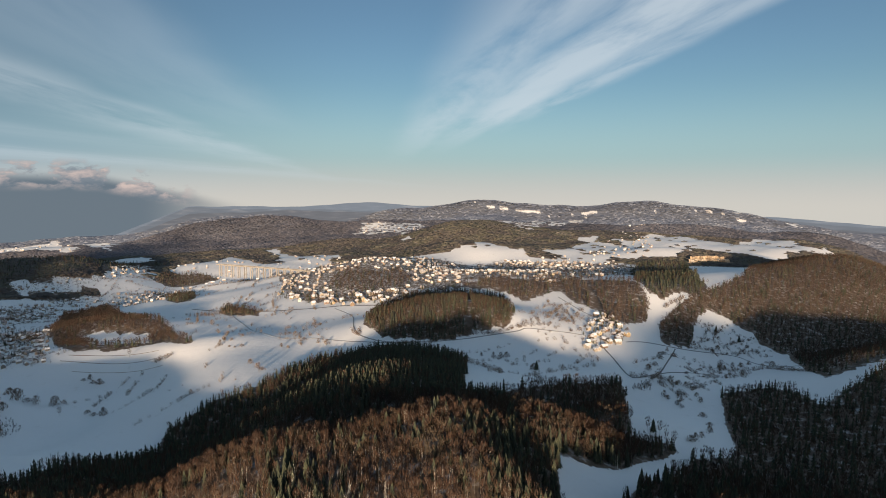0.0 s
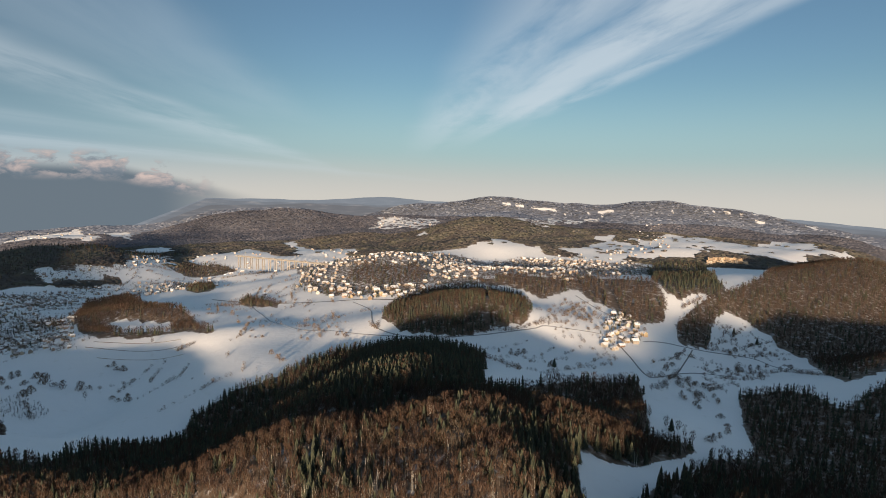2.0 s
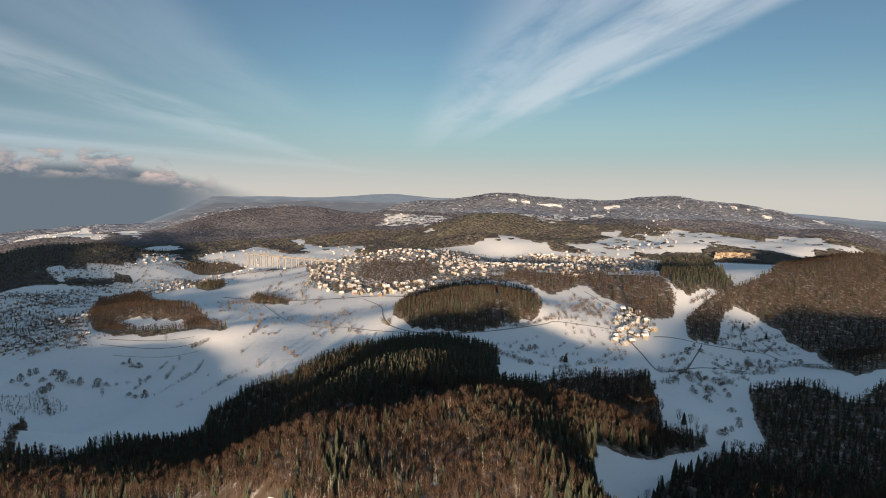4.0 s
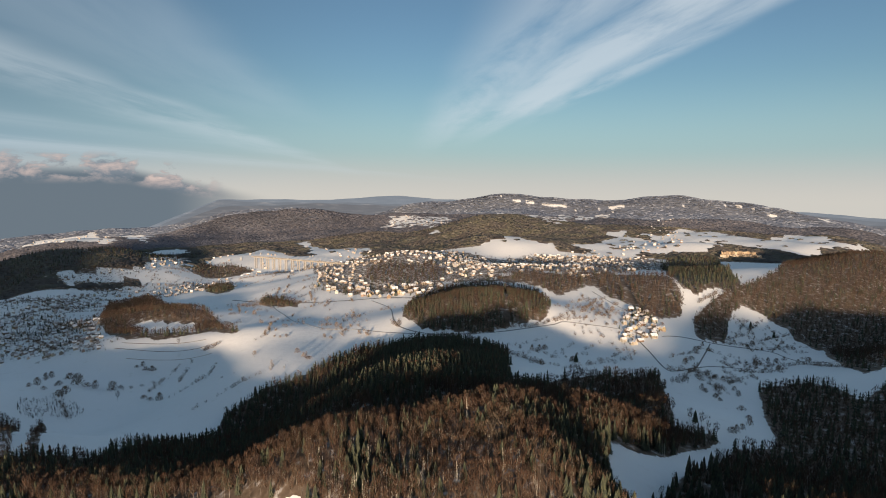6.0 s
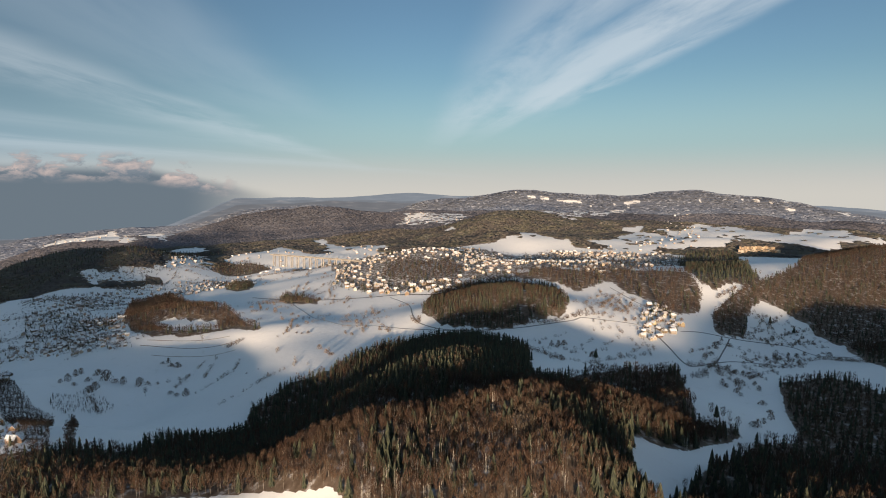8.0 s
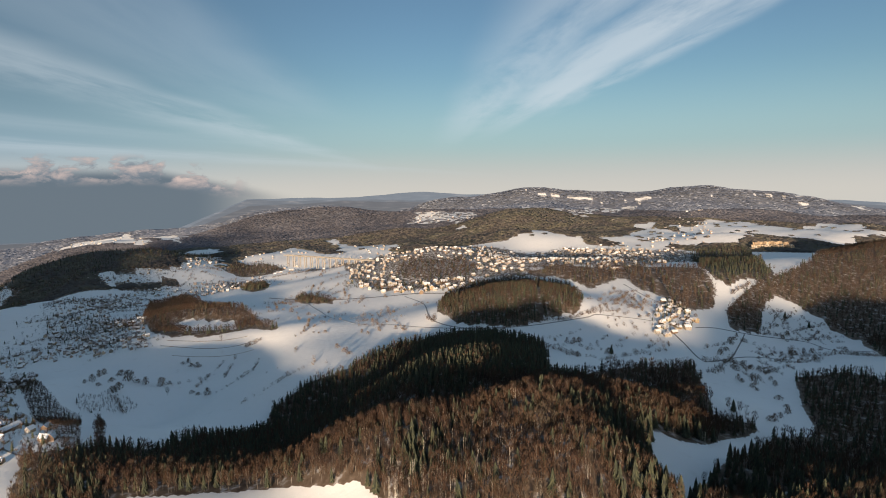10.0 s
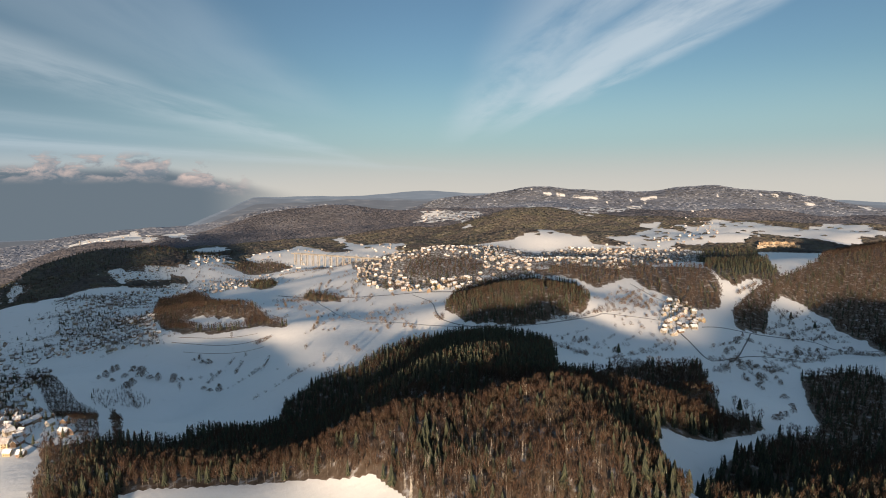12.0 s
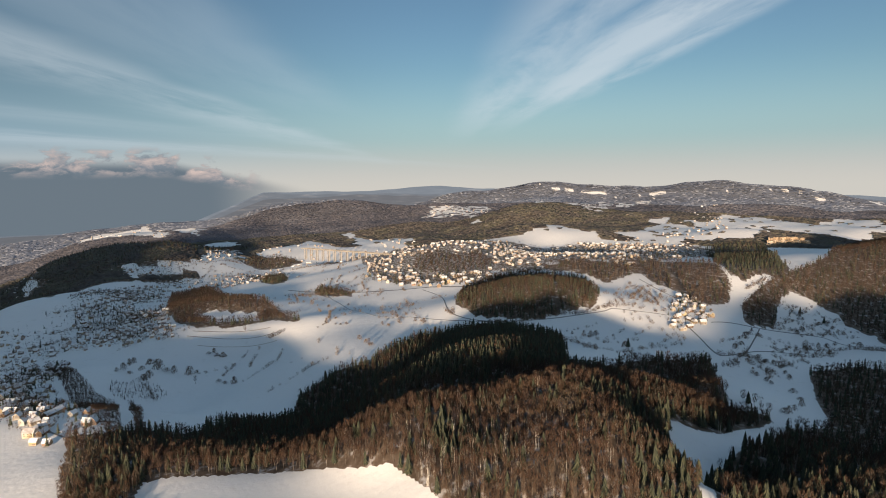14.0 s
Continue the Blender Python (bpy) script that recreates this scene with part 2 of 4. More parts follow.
NEAR_HILLS = [
    (-26, 393, 50, 45, 0, 18.6),
    (-126, 397, 71, 52, 0, 32.3),
    (-444, 424, 163, 132, 0, 15.0),
    (48, 428, 106, 100, -10, 56.0),
    (122, 446, 62, 55, 0, -11.4),
    (106, 516, 69, 54, -20, 19.1),
    (140, 522, 81, 55, -30, -4.9),
    (1356, 542, 314, 374, 0, 18.3),
    (-76, 572, 120, 99, 20, 69.6),
    (166, 573, 50, 39, 0, 16.5),
    (-593, 603, 175, 166, 0, 51.7),
    (210, 609, 58, 52, 0, 11.5),
    (-321, 629, 165, 79, 0, -29.0),
    (48, 656, 74, 64, 0, 13.0),
    (963, 681, 288, 312, 0, 68.0),
    (330, 695, 88, 114, 0, -8.6),
]
RIDGE_HILLS = [
    (-541, 696, 99, 128, 0, -59.3),
    (-292, 723, 89, 115, 0, 0.6),
    (108, 741, 85, 110, 0, 23.1),
    (644, 760, 220, 192, 0, 47.4),
    (-436, 778, 99, 129, 0, -27.9),
    (-481, 779, 323, 116, 0, 13.9),
    (-40, 785, 88, 114, 0, 31.1),
    (437, 910, 109, 142, 0, -26.6),
    (-549, 939, 116, 151, 0, -32.4),
    (-341, 956, 109, 141, 0, 15.0),
    (259, 979, 108, 140, 0, 17.8),
    (0, 1023, 148, 97, -5, 51.9),
    (-597, 1033, 206, 69, 0, 24.7),
    (-132, 1071, 114, 148, 0, 6.9),
    (573, 1107, 130, 169, 0, -36.2),
    (495, 1227, 124, 138, 20, 28.0),
]
VALLEY_HILLS = [
    (-734, 1245, 215, 73, -15, 25.8),
    (199, 1297, 288, 220, 0, 41.6),
    (-1058, 1332, 218, 243, 0, -22.8),
    (-1201, 1350, 179, 233, 0, 93.4),
    (989, 1548, 540, 281, 0, 93.6),
    (-50, 1649, 313, 302, 0, 47.7),
    (669, 1736, 288, 201, 0, -33.2),
    (124, 1750, 174, 226, 0, -36.6),
    (1085, 1750, 149, 194, 0, 39.1),
    (367, 1750, 177, 230, 0, -7.3),
    (798, 1762, 192, 125, 0, -17.0),
    (-251, 1785, 104, 109, 0, 15.6),
    (-1327, 1800, 161, 210, 0, 101.2),
    (-539, 1870, 194, 79, 0, 14.9),
    (-1174, 1896, 730, 304, 20, -49.4),
    (-1635, 1950, 181, 236, 0, 119.0),
]
SLOPE_HILLS = [
    (843, 1950, 154, 200, 0, 21.3),
    (-736, 1962, 118, 112, 0, 27.8),
    (-1158, 2000, 166, 216, 0, 80.8),
    (-1414, 2150, 183, 238, 0, 91.5),
    (-615, 2160, 162, 211, 0, -26.3),
    (852, 2182, 184, 105, 0, 35.1),
    (92, 2315, 219, 224, 0, 65.2),
    (1460, 2350, 195, 254, 0, 34.5),
    (-1895, 2425, 447, 369, 0, 49.3),
    (109, 2450, 175, 227, 0, -53.9),
    (1179, 2450, 192, 250, 0, 31.0),
    (-206, 2450, 175, 228, 0, -23.8),
    (-94, 2600, 185, 240, 0, -5.4),
    (1622, 2650, 217, 282, 0, 51.1),
    (-455, 2700, 194, 252, 0, -23.9),
    (280, 2700, 192, 249, 0, -19.0),
]
TOWN_HILLS = [
    (-701, 2750, 200, 260, 0, -33.0),
    (-985, 2800, 209, 271, 0, -21.5),
    (-35, 2883, 285, 293, 0, 52.5),
    (-104, 2883, 139, 180, 0, 3.0),
    (-265, 2900, 205, 266, 0, -48.1),
    (-2257, 3000, 260, 338, 0, 40.7),
    (-1939, 3011, 467, 247, 0, 57.3),
    (1945, 3100, 253, 329, 0, 62.0),
    (268, 3100, 217, 283, 0, 31.2),
    (1541, 3200, 246, 320, 0, 20.0),
    (1279, 3250, 242, 315, 0, 34.2),
    (990, 3250, 236, 307, 0, 20.7),
    (547, 3257, 379, 294, 0, -4.8),
    (-986, 3400, 245, 319, 0, -26.9),
    (-530, 3400, 239, 311, 0, -27.6),
    (15, 3500, 243, 316, 0, -25.0),
]
FAR_HILLS = [
    (3068, 3510, 501, 590, 0, 19.0),
    (-3014, 3528, 291, 146, 44, 21.3),
    (442, 3550, 248, 322, 0, -33.1),
    (1737, 3600, 275, 358, 0, -33.2),
    (-1320, 3600, 264, 344, 0, -35.3),
    (1116, 3650, 263, 342, 0, -63.6),
    (1440, 3650, 270, 351, 0, -20.6),
    (-1904, 3700, 286, 372, 0, 16.2),
    (-345, 3700, 257, 334, 0, 15.6),
    (2749, 3733, 292, 147, -40, 2.7),
    (-2657, 3805, 258, 137, 38, 12.9),
    (-1272, 3817, 408, 377, 10, 96.7),
    (-1482, 3850, 283, 368, 0, 37.4),
    (-3299, 3900, 348, 452, 0, -74.8),
    (-765, 3914, 388, 329, 0, 37.3),
    (2369, 3987, 287, 147, -34, 25.5),
]
RIM_HILLS = [
    (-2316, 4019, 294, 147, 32, 7.9),
    (2468, 4047, 861, 321, 30, -22.6),
    (-271, 4050, 235, 200, 0, -0.5),
    (1350, 4099, 641, 257, 0, -8.2),
    (-544, 4156, 238, 199, 0, 26.6),
    (1974, 4197, 281, 147, -28, 46.7),
    (-1894, 4233, 292, 149, 26, 31.3),
    (728, 4250, 295, 384, 0, -57.7),
    (-700, 4300, 299, 388, 0, -58.6),
    (449, 4303, 807, 220, 0, -15.4),
    (1566, 4366, 277, 148, -22, 51.6),
    (1991, 4397, 466, 245, 20, 3.1),
    (352, 4400, 302, 393, 0, 25.1),
    (-1462, 4401, 286, 149, 20, 17.1),
    (1148, 4493, 273, 148, -16, 33.2),
    (1349, 4496, 822, 236, 10, 22.0),
]
EDGE_HILLS = [
    (-945, 4500, 314, 408, 0, -43.8),
    (-1025, 4523, 280, 149, 14, 26.2),
    (723, 4582, 270, 150, -10, 53.7),
    (-2037, 4600, 343, 445, 0, -39.0),
    (-585, 4601, 275, 150, 8, 33.9),
    (291, 4630, 270, 151, -4, 40.1),
    (-146, 4636, 271, 150, 2, 15.9),
    (1712, 4670, 830, 197, 20, 28.9),
    (-271, 4700, 632, 159, 0, 76.0),
    (628, 4749, 628, 129, 0, 52.8),
    (-2384, 4850, 367, 477, 0, -86.6),
]
HILLS = SHADE_AND_FRONT_HILLS + NEAR_HILLS + RIDGE_HILLS + VALLEY_HILLS + SLOPE_HILLS + TOWN_HILLS + FAR_HILLS + RIM_HILLS + EDGE_HILLS


def land(x, y):
    """Height of the ground at x, y (numbers or arrays)."""
    x, y = np.asarray(x, float), np.asarray(y, float)
    gx, gy = np.clip(x, -2600, 2600) / 1000, np.clip(y, 0, 4900) / 1000
    z = 25.93 + 9.39 * gx + -43.44 * gy + -91.60 * gx**2 + 8.81 * gx * gy + 39.99 * gy**2 + 19.20 * gx**2 * gy + -5.66 * gy**3 + -4.49 * gx**3
    for cx, cy, rx, ry, turn, h in HILLS:
        c, s = math.cos(math.radians(turn)), math.sin(math.radians(turn))
        u, v = ((x - cx) * c + (y - cy) * s) / rx, ((y - cy) * c - (x - cx) * s) / ry
        z = z + h * np.exp(-0.85 * (u * u + v * v) ** 1.15)
    d = np.sqrt(x * x + y * y)
    far = np.clip((d - 900) / 2500, 0, 1)
    z = z + (1.2 + 2.4 * far) * (np.sin(x / 97 + 1.3 * np.sin(y / 151)) + np.sin(y / 83 + 1.1 * np.sin(x / 119)))
    z = z + (0.5 + 1.4 * far) * (np.sin(x / 37 + y / 61 + 2) + np.sin(y / 31 - x / 53))
    return z



def height(x, y):
    return float(land(x, y))


def inside(poly, x, y):
    """Which of the points x, y (arrays) lie in the polygon."""
    x, y = np.asarray(x, float), np.asarray(y, float)
    hit = np.zeros(x.shape, bool)
    for (x0, y0), (x1, y1) in zip(poly, poly[1:] + poly[:1]):
        if y0 != y1:
            hit ^= ((y0 > y) != (y1 > y)) & (x < (x1 - x0) * (y - y0) / (y1 - y0) + x0)
    return hit


# ---- far land: open fields between the hill woods, and the towns ----
def meadow(middle, rx, ry, wave):
    """A rounded open patch with an uneven edge."""
    (x, y), = middle
    k = [1 + 0.16 * math.sin(2 * a + wave) + 0.10 * math.sin(5 * a + 2 * wave) for a in np.linspace(0, 6.02, 24)]
    return [(x + rx * q * math.cos(a), y + ry * q * math.sin(a)) for q, a in zip(k, np.linspace(0, 6.02, 24))]


FAR_FIELDS = [
    [(-531, 3412), (-494, 3689), (-416, 3708), (-225, 3719), (-151, 3604), (-142, 2884), (-267, 3325), (-382, 3221)],  # the bright terrace fields
    [(-81, 2006), (16, 2105), (69, 2188), (139, 2645), (159, 2167), (255, 2132), (269, 2062), (50, 1957), (-41, 1753)],  # the white hill behind the town
    [(367, 2209), (518, 2435), (594, 2689), (689, 2758), (673, 2475), (777, 2752), (796, 2620), (883, 2860), (988, 2906), (1172, 2851), (1244, 2732), (1300, 2698), (1443, 2794), (1491, 2705), (1524, 2619), (1496, 2479), (1753, 2791), (1473, 2344), (1173, 2232), (1059, 2328), (718, 2067), (622, 2056), (520, 2024), (404, 2090)],  # the wide plain
    [(231, 1942), (482, 2271), (655, 2166), (568, 1999), (352, 1831)],  # under the plain
    [(327, 3900), (537, 4274), (781, 4331), (961, 4267), (975, 4132), (699, 3546), (612, 3795), (378, 2964), (279, 2939)],  # long bright band
    [(-1903, 2823), (-1879, 2850), (-1818, 2817), (-1364, 2097), (-1407, 2090)],  # pond field
    [(-1491, 2653), (-1430, 2692), (-1399, 2779), (-1262, 2531), (-1138, 2400), (-1110, 2104), (-1153, 2066)],  # shaded field
    [(-2158, 3599), (-2038, 3572), (-1872, 3493), (-1634, 2978), (-1626, 2826), (-1781, 3036)],  # pass field
    [(-855, 2922), (-821, 3009), (-695, 2724), (-451, 2516), (-380, 2235), (-561, 2355), (-656, 2459)],  # valley meadow
    [(-2741, 3441), (-2697, 3602), (-2615, 3756), (-2457, 3808), (-2141, 3594), (-1767, 2857), (-1944, 2993), (-2030, 2938), (-2229, 3005), (-2295, 2927)],  # plateau villages
    [(-972, 2227), (-930, 2387), (-723, 2280), (-645, 2197), (-689, 1910), (-911, 2185)],  # slope field
    [(-1060, 2304), (-1007, 2538), (-468, 2367), (-213, 1689), (-316, 1523), (-512, 1803), (-706, 1887), (-904, 2029)],  # town meadow
    [(-966, 2519), (-957, 2675), (-813, 2503), (-720, 2433), (-791, 2354), (-896, 2391)],  # foot of the big hill
    [(-205, 2811), (-149, 2863), (-120, 2798), (-172, 2683)],  # gorge field
    [(507, 4530), (691, 4518), (748, 4466), (563, 4479)],
    [(797, 4425), (956, 4423), (1122, 4300), (1078, 4277)],
    [(1631, 4236), (1751, 4211), (1864, 4157), (1751, 4164)],
    [(1905, 4184), (2509, 4860), (2010, 4175)],
    [(2360, 4569), (2589, 4774), (2625, 4604), (2432, 4554)],
    [(2023, 4112), (2153, 4085), (2063, 4048)],
    [(2189, 4032), (2579, 4355), (2255, 3964)],
    [(2330, 3831), (2428, 3873), (2373, 3783)],
    [(1289, 4268), (1359, 4226), (1295, 4236)],
    [(1270, 4094), (1368, 4059), (1280, 4013)],
    [(182, 4586), (389, 4606), (535, 4589), (280, 4551)],
    [(1459, 4280), (1512, 4258), (1478, 4245)],
    [(1886, 4061), (1989, 4132), (1958, 4048)],
    [(1004, 3160), (1071, 3110), (1012, 3097)],
    [(133, 3997), (245, 4018), (132, 2981)],
    [(-1121, 1894), (-1124, 2011), (-1081, 2110), (-1028, 2155), (-972, 2227), (-909, 2179), (-680, 1882), (-652, 2182), (-450, 1695), (-469, 1522), (-796, 1799), (-1037, 1842)],  # slope above the village
]
TOWNS = [
    [(-626, 2213), (-440, 2207), (-173, 2094), (53, 1915), (205, 2000), (562, 2042), (615, 1928), (345, 1398), (208, 1294), (179, 1343), (54, 1340), (2, 1274), (-85, 1318), (-70, 1239), (-197, 1288), (-328, 1362), (-417, 1534)],
    [(-1134, 1214), (-1128, 1299), (-1216, 1623), (-1130, 1749), (-1060, 1659), (-1008, 1359), (-1033, 1228)],
    [(-1144, 1131), (-1074, 1209), (-987, 1283), (-825, 1252), (-757, 1133), (-653, 990), (-743, 973), (-887, 998), (-919, 924), (-962, 924)],
    [(-1160, 1675), (-1093, 1820), (-931, 1983), (-696, 1729), (-829, 1660), (-1041, 1723)],
    [(-1318, 1763), (-1229, 1822), (-1140, 1990), (-1184, 2466), (-1060, 2136), (-1135, 1792), (-1244, 1721)],
    [(-1940, 2018), (-2008, 2147), (-1600, 1802), (-1580, 1750), (-1624, 1729)],
]


# ---- woods: outlines on the ground ----
WOODS = {
    "ridge": [(83, 440), (101, 442), (118, 442), (132, 451), (169, 504), (209, 542)] + [(212, 538), (170, 542), (192, 643), (217, 727)] + [(223, 769), (114, 684), (10, 568), (17, 601), (27, 784), (-32, 836), (-104, 907), (-189, 891), (-239, 750), (-291, 713), (-317, 677), (-310, 636), (-346, 582), (-357, 552), (-362, 491), (-396, 490)] + [(-471, 457), (-446, 426), (-421, 385)] + [(-340, 286), (51, 220)] + [(76, 367), (77, 394), (78, 416)],
    "mid_hill": [(-141, 1016), (-98, 941), (-15, 908), (29, 932), (101, 969)] + [(116, 1018), (111, 1191), (25, 1252), (-71, 1272), (-139, 1200)],
    "isle": [(-812, 1226), (-943, 1448), (-1035, 1635)] + [(-1018, 1612), (-987, 1750), (-802, 1492), (-553, 1188), (-439, 1042)] + [(-438, 1020), (-507, 1078), (-575, 1045), (-659, 1035)],
    "right_hill": [(387, 1097), (364, 1016), (418, 1039), (478, 1157), (524, 1210), (559, 1182), (592, 1156), (577, 1116), (610, 1071), (503, 834), (486, 765)] + [(1609, 1096), (1867, 2135)] + [(1400, 2213), (1128, 2110), (713, 1456), (560, 1307), (476, 1212)],
    "right_front": [(280, 570), (301, 636), (343, 741)] + [(351, 763), (411, 770), (428, 731), (426, 676)] + [(1412, 1287), (949, 479), (472, 241), (60, 221)] + [(93, 373), (136, 419), (178, 465), (223, 531), (260, 544)],
    "town_slope": [(152, 1162), (233, 1245), (243, 1160), (279, 1115), (278, 1023), (364, 1097), (397, 1183), (417, 1348), (323, 1356), (177, 1329), (91, 1337), (2, 1288), (116, 1229)],
}
WOODS["dark_hill"] = [(-1175, 1320), (-1432, 1736), (-1317, 1731), (-1312, 1805), (-1247, 1820), (-1158, 1852), (-1181, 1886), (-1206, 1964), (-1163, 2046), (-1086, 2098), (-1128, 2278), (-1150, 2600), (-1383, 2500), (-1474, 2400), (-1624, 2350), (-1746, 2300), (-1904, 2200), (-2185, 2200), (-1847, 1834)]
WOODS["town_wood"] = [(-290, 1457), (-285, 1616), (-241, 1642), (-186, 1563), (-127, 1589), (-76, 1428), (-98, 1326), (-179, 1354)]
WOODS["thicket"] = [(-595, 699), (-618, 740), (-608, 792), (-576, 791), (-548, 773), (-554, 733), (-574, 724), (-573, 691)]
WOODS["lane_belt"] = [(-750, 778), (-752, 810), (-619, 693), (-569, 667), (-420, 472), (-415, 449), (-461, 490), (-606, 633)]
WOODS["road_clump"] = [(-508, 1345), (-518, 1420), (-490, 1394), (-451, 1359), (-404, 1308), (-403, 1283), (-478, 1308)]
WOODS["small_spinney"] = [(-784, 1681), (-839, 1869), (-747, 1785), (-669, 1602), (-698, 1552)]
WOODS["river_trees"] = [(234, 758), (258, 784), (270, 782), (262, 764), (235, 740)]
WOODS["lobe_tip"] = [(89, 448), (99, 441), (130, 451), (176, 509), (209, 541), (211, 549), (176, 539), (120, 482)]
WOODS["strip_belt"] = [(-565, 697), (-561, 704), (-413, 489), (-411, 477)]
WOODS["copse"] = [(-1015, 2089), (-1032, 2196), (-946, 2251), (-819, 2183), (-853, 2114), (-936, 2060)]
WOODS["gorge_wood"] = [(591, 1957), (683, 2019), (778, 1983), (744, 1847), (591, 1419), (582, 1354), (536, 1274), (477, 1258), (430, 1206), (411, 1233), (426, 1367)]
FIELDS = {
    "front_field": [(-336, 345), (-341, 372), (-322, 381), (-285, 382), (-262, 385), (-226, 379), (-195, 366), (-154, 347), (-132, 339), (-120, 325), (-108, 309), (-99, 298), (-88, 281), (-81, 259), (-314, 313)],
    "cut_strip": [(44, 1196), (50, 1195), (38, 942), (31, 941)],
    "cut_line": [(290, 1271), (301, 1274), (284, 1068), (270, 1059)],
    "isle_field": [(-721, 1167), (-622, 1072), (-538, 1093), (-569, 1150), (-675, 1174)],
}


def scatter(poly, step, rng, holes=(), ragged=2.2):
    """Points of a jittered grid inside the polygon."""
    p = np.array(poly)
    (x0, y0), (x1, y1) = p.min(0), p.max(0)
    gx, gy = np.meshgrid(np.arange(x0, x1, step), np.arange(y0, y1, step))
    gx = gx.ravel() + rng.uniform(-0.48, 0.48, gx.size) * step
    gy = gy.ravel() + rng.uniform(-0.48, 0.48, gy.size) * step
    wx = gx + ragged * (np.sin(gy / 11 + gx / 23) + 0.6 * np.sin(gy / 4.7 - gx / 6.1))
    wy = gy + ragged * (np.sin(gx / 13 + gy / 29) + 0.6 * np.sin(gx / 5.3 + gy / 7.7))
    keep = inside(poly, wx, wy) & (gx > -0.95 * (gy + 88) - 85) & (gx < 0.76 * (gy + 10) + 40)
    for hole in holes:
        keep &= ~inside(hole, gx, gy)
    return gx[keep], gy[keep]


def far_wood(x, y):
    """Whether the far hills are wooded at a place."""
    d = np.hypot(x, y)
    ok = (d > 2100) & (np.abs(np.arctan2(x, y)) < 0.86)
    wx = x + 26 * np.sin(y / 53 + x / 91) + 14 * np.sin(x / 23 - y / 31)
    wy = y + 34 * np.sin(x / 61 + 1) + 18 * np.sin(x / 19 + y / 37)
    for poly in FAR_FIELDS + TOWNS:
        ok &= ~inside(poly, wx, wy)
    return ok


# ---- ground ----
def ground():
    ang = np.concatenate([np.arange(-58, 58, 0.3), np.arange(58, 302, 3.0)])
    rad = np.concatenate([[1.0], np.exp(np.linspace(math.log(40), math.log(210), 26)), np.exp(np.linspace(math.log(212), math.log(700), 150)), np.exp(np.linspace(math.log(710), math.log(4880), 118))])
    a, r = np.meshgrid(np.radians(ang), rad)
    x, y = r * np.sin(a), r * np.cos(a)
    z = land(x, y)
    n, k = a.shape
    index = np.arange(n * k).reshape(n, k)
    nxt = np.roll(index, -1, 1)
    faces = np.stack([index[:-1], nxt[:-1], nxt[1:], index[1:]], -1).reshape(-1, 4)
    me = bpy.data.meshes.new("ground")
    me.from_pydata(np.stack([x, y, z], -1).reshape(-1, 3).tolist(), [], faces[:, ::-1].tolist())
    litter = np.zeros(n * k, np.float32)
    for name, poly in WOODS.items():
        share = {"town_slope": 0.11, "town_wood": 0.11, "mid_hill": 0.15, "thicket": 0.03, "lane_belt": 0.06, "river_trees": 0.06}.get(name, 0.2)
        for ox, oy in ((0, 0), (2.5, 1), (-1, 2.5), (-2.5, -1), (1, -2.5)):
            litter[inside(poly, x.ravel() + ox, y.ravel() + oy)] += share
    litter = np.minimum(litter, 1.0)
    for poly in TOWNS:
        litter[inside(poly, x.ravel(), y.ravel())] = 0.4 if poly is TOWNS[0] else 0.2
    litter[far_wood(x.ravel(), y.ravel())] = 1.0
    for poly in (FIELDS["front_field"], FIELDS["isle_field"]):
        litter[inside(poly, x.ravel(), y.ravel())] = 0.0
    # How much painted haze the ground takes, growing with distance.
    depth_haze = np.clip((np.hypot(x, y).ravel() - 2900) / 1100, 0, 1).astype(np.float32)
    me.attributes.new("depth_haze", "FLOAT", "POINT").data.foreach_set("value", depth_haze)
    me.attributes.new("litter", "FLOAT", "POINT").data.foreach_set("value", litter)
    me.polygons.foreach_set("use_smooth", np.ones(len(me.polygons), bool))
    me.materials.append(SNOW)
    return tagged(new("ground", me), "snow-covered valley ground rolling away into wooded hills", "ground", kind="structure")


ground()


# ---- trees ----
class Shape:
    """Vertices, triangles and material slots of a mesh in the making."""

    def __init__(self):
        self.v, self.f, self.m = [], [], []

    def tube(self, p, q, r0, r1, sides, slot):
        p, q = Vector(p), Vector(q)
        u = (q - p).normalized().orthogonal().normalized()
        w = (q - p).normalized().cross(u)
        n = len(self.v)
        for c, r in ((p, r0), (q, r1)):
            for k in range(sides):
                t = 2 * math.pi * k / sides
                self.v.append(tuple(c + (u * math.cos(t) + w * math.sin(t)) * r))
        for k in range(sides):
            a, b = n + k, n + (k + 1) % sides
            self.f += [(a, b, b + sides), (a, b + sides, a + sides)]
            self.m += [slot, slot]

    def tri(self, a, b, c, slot):
        n = len(self.v)
        self.v += [tuple(a), tuple(b), tuple(c)]
        self.f.append((n, n + 1, n + 2))
        self.m.append(slot)


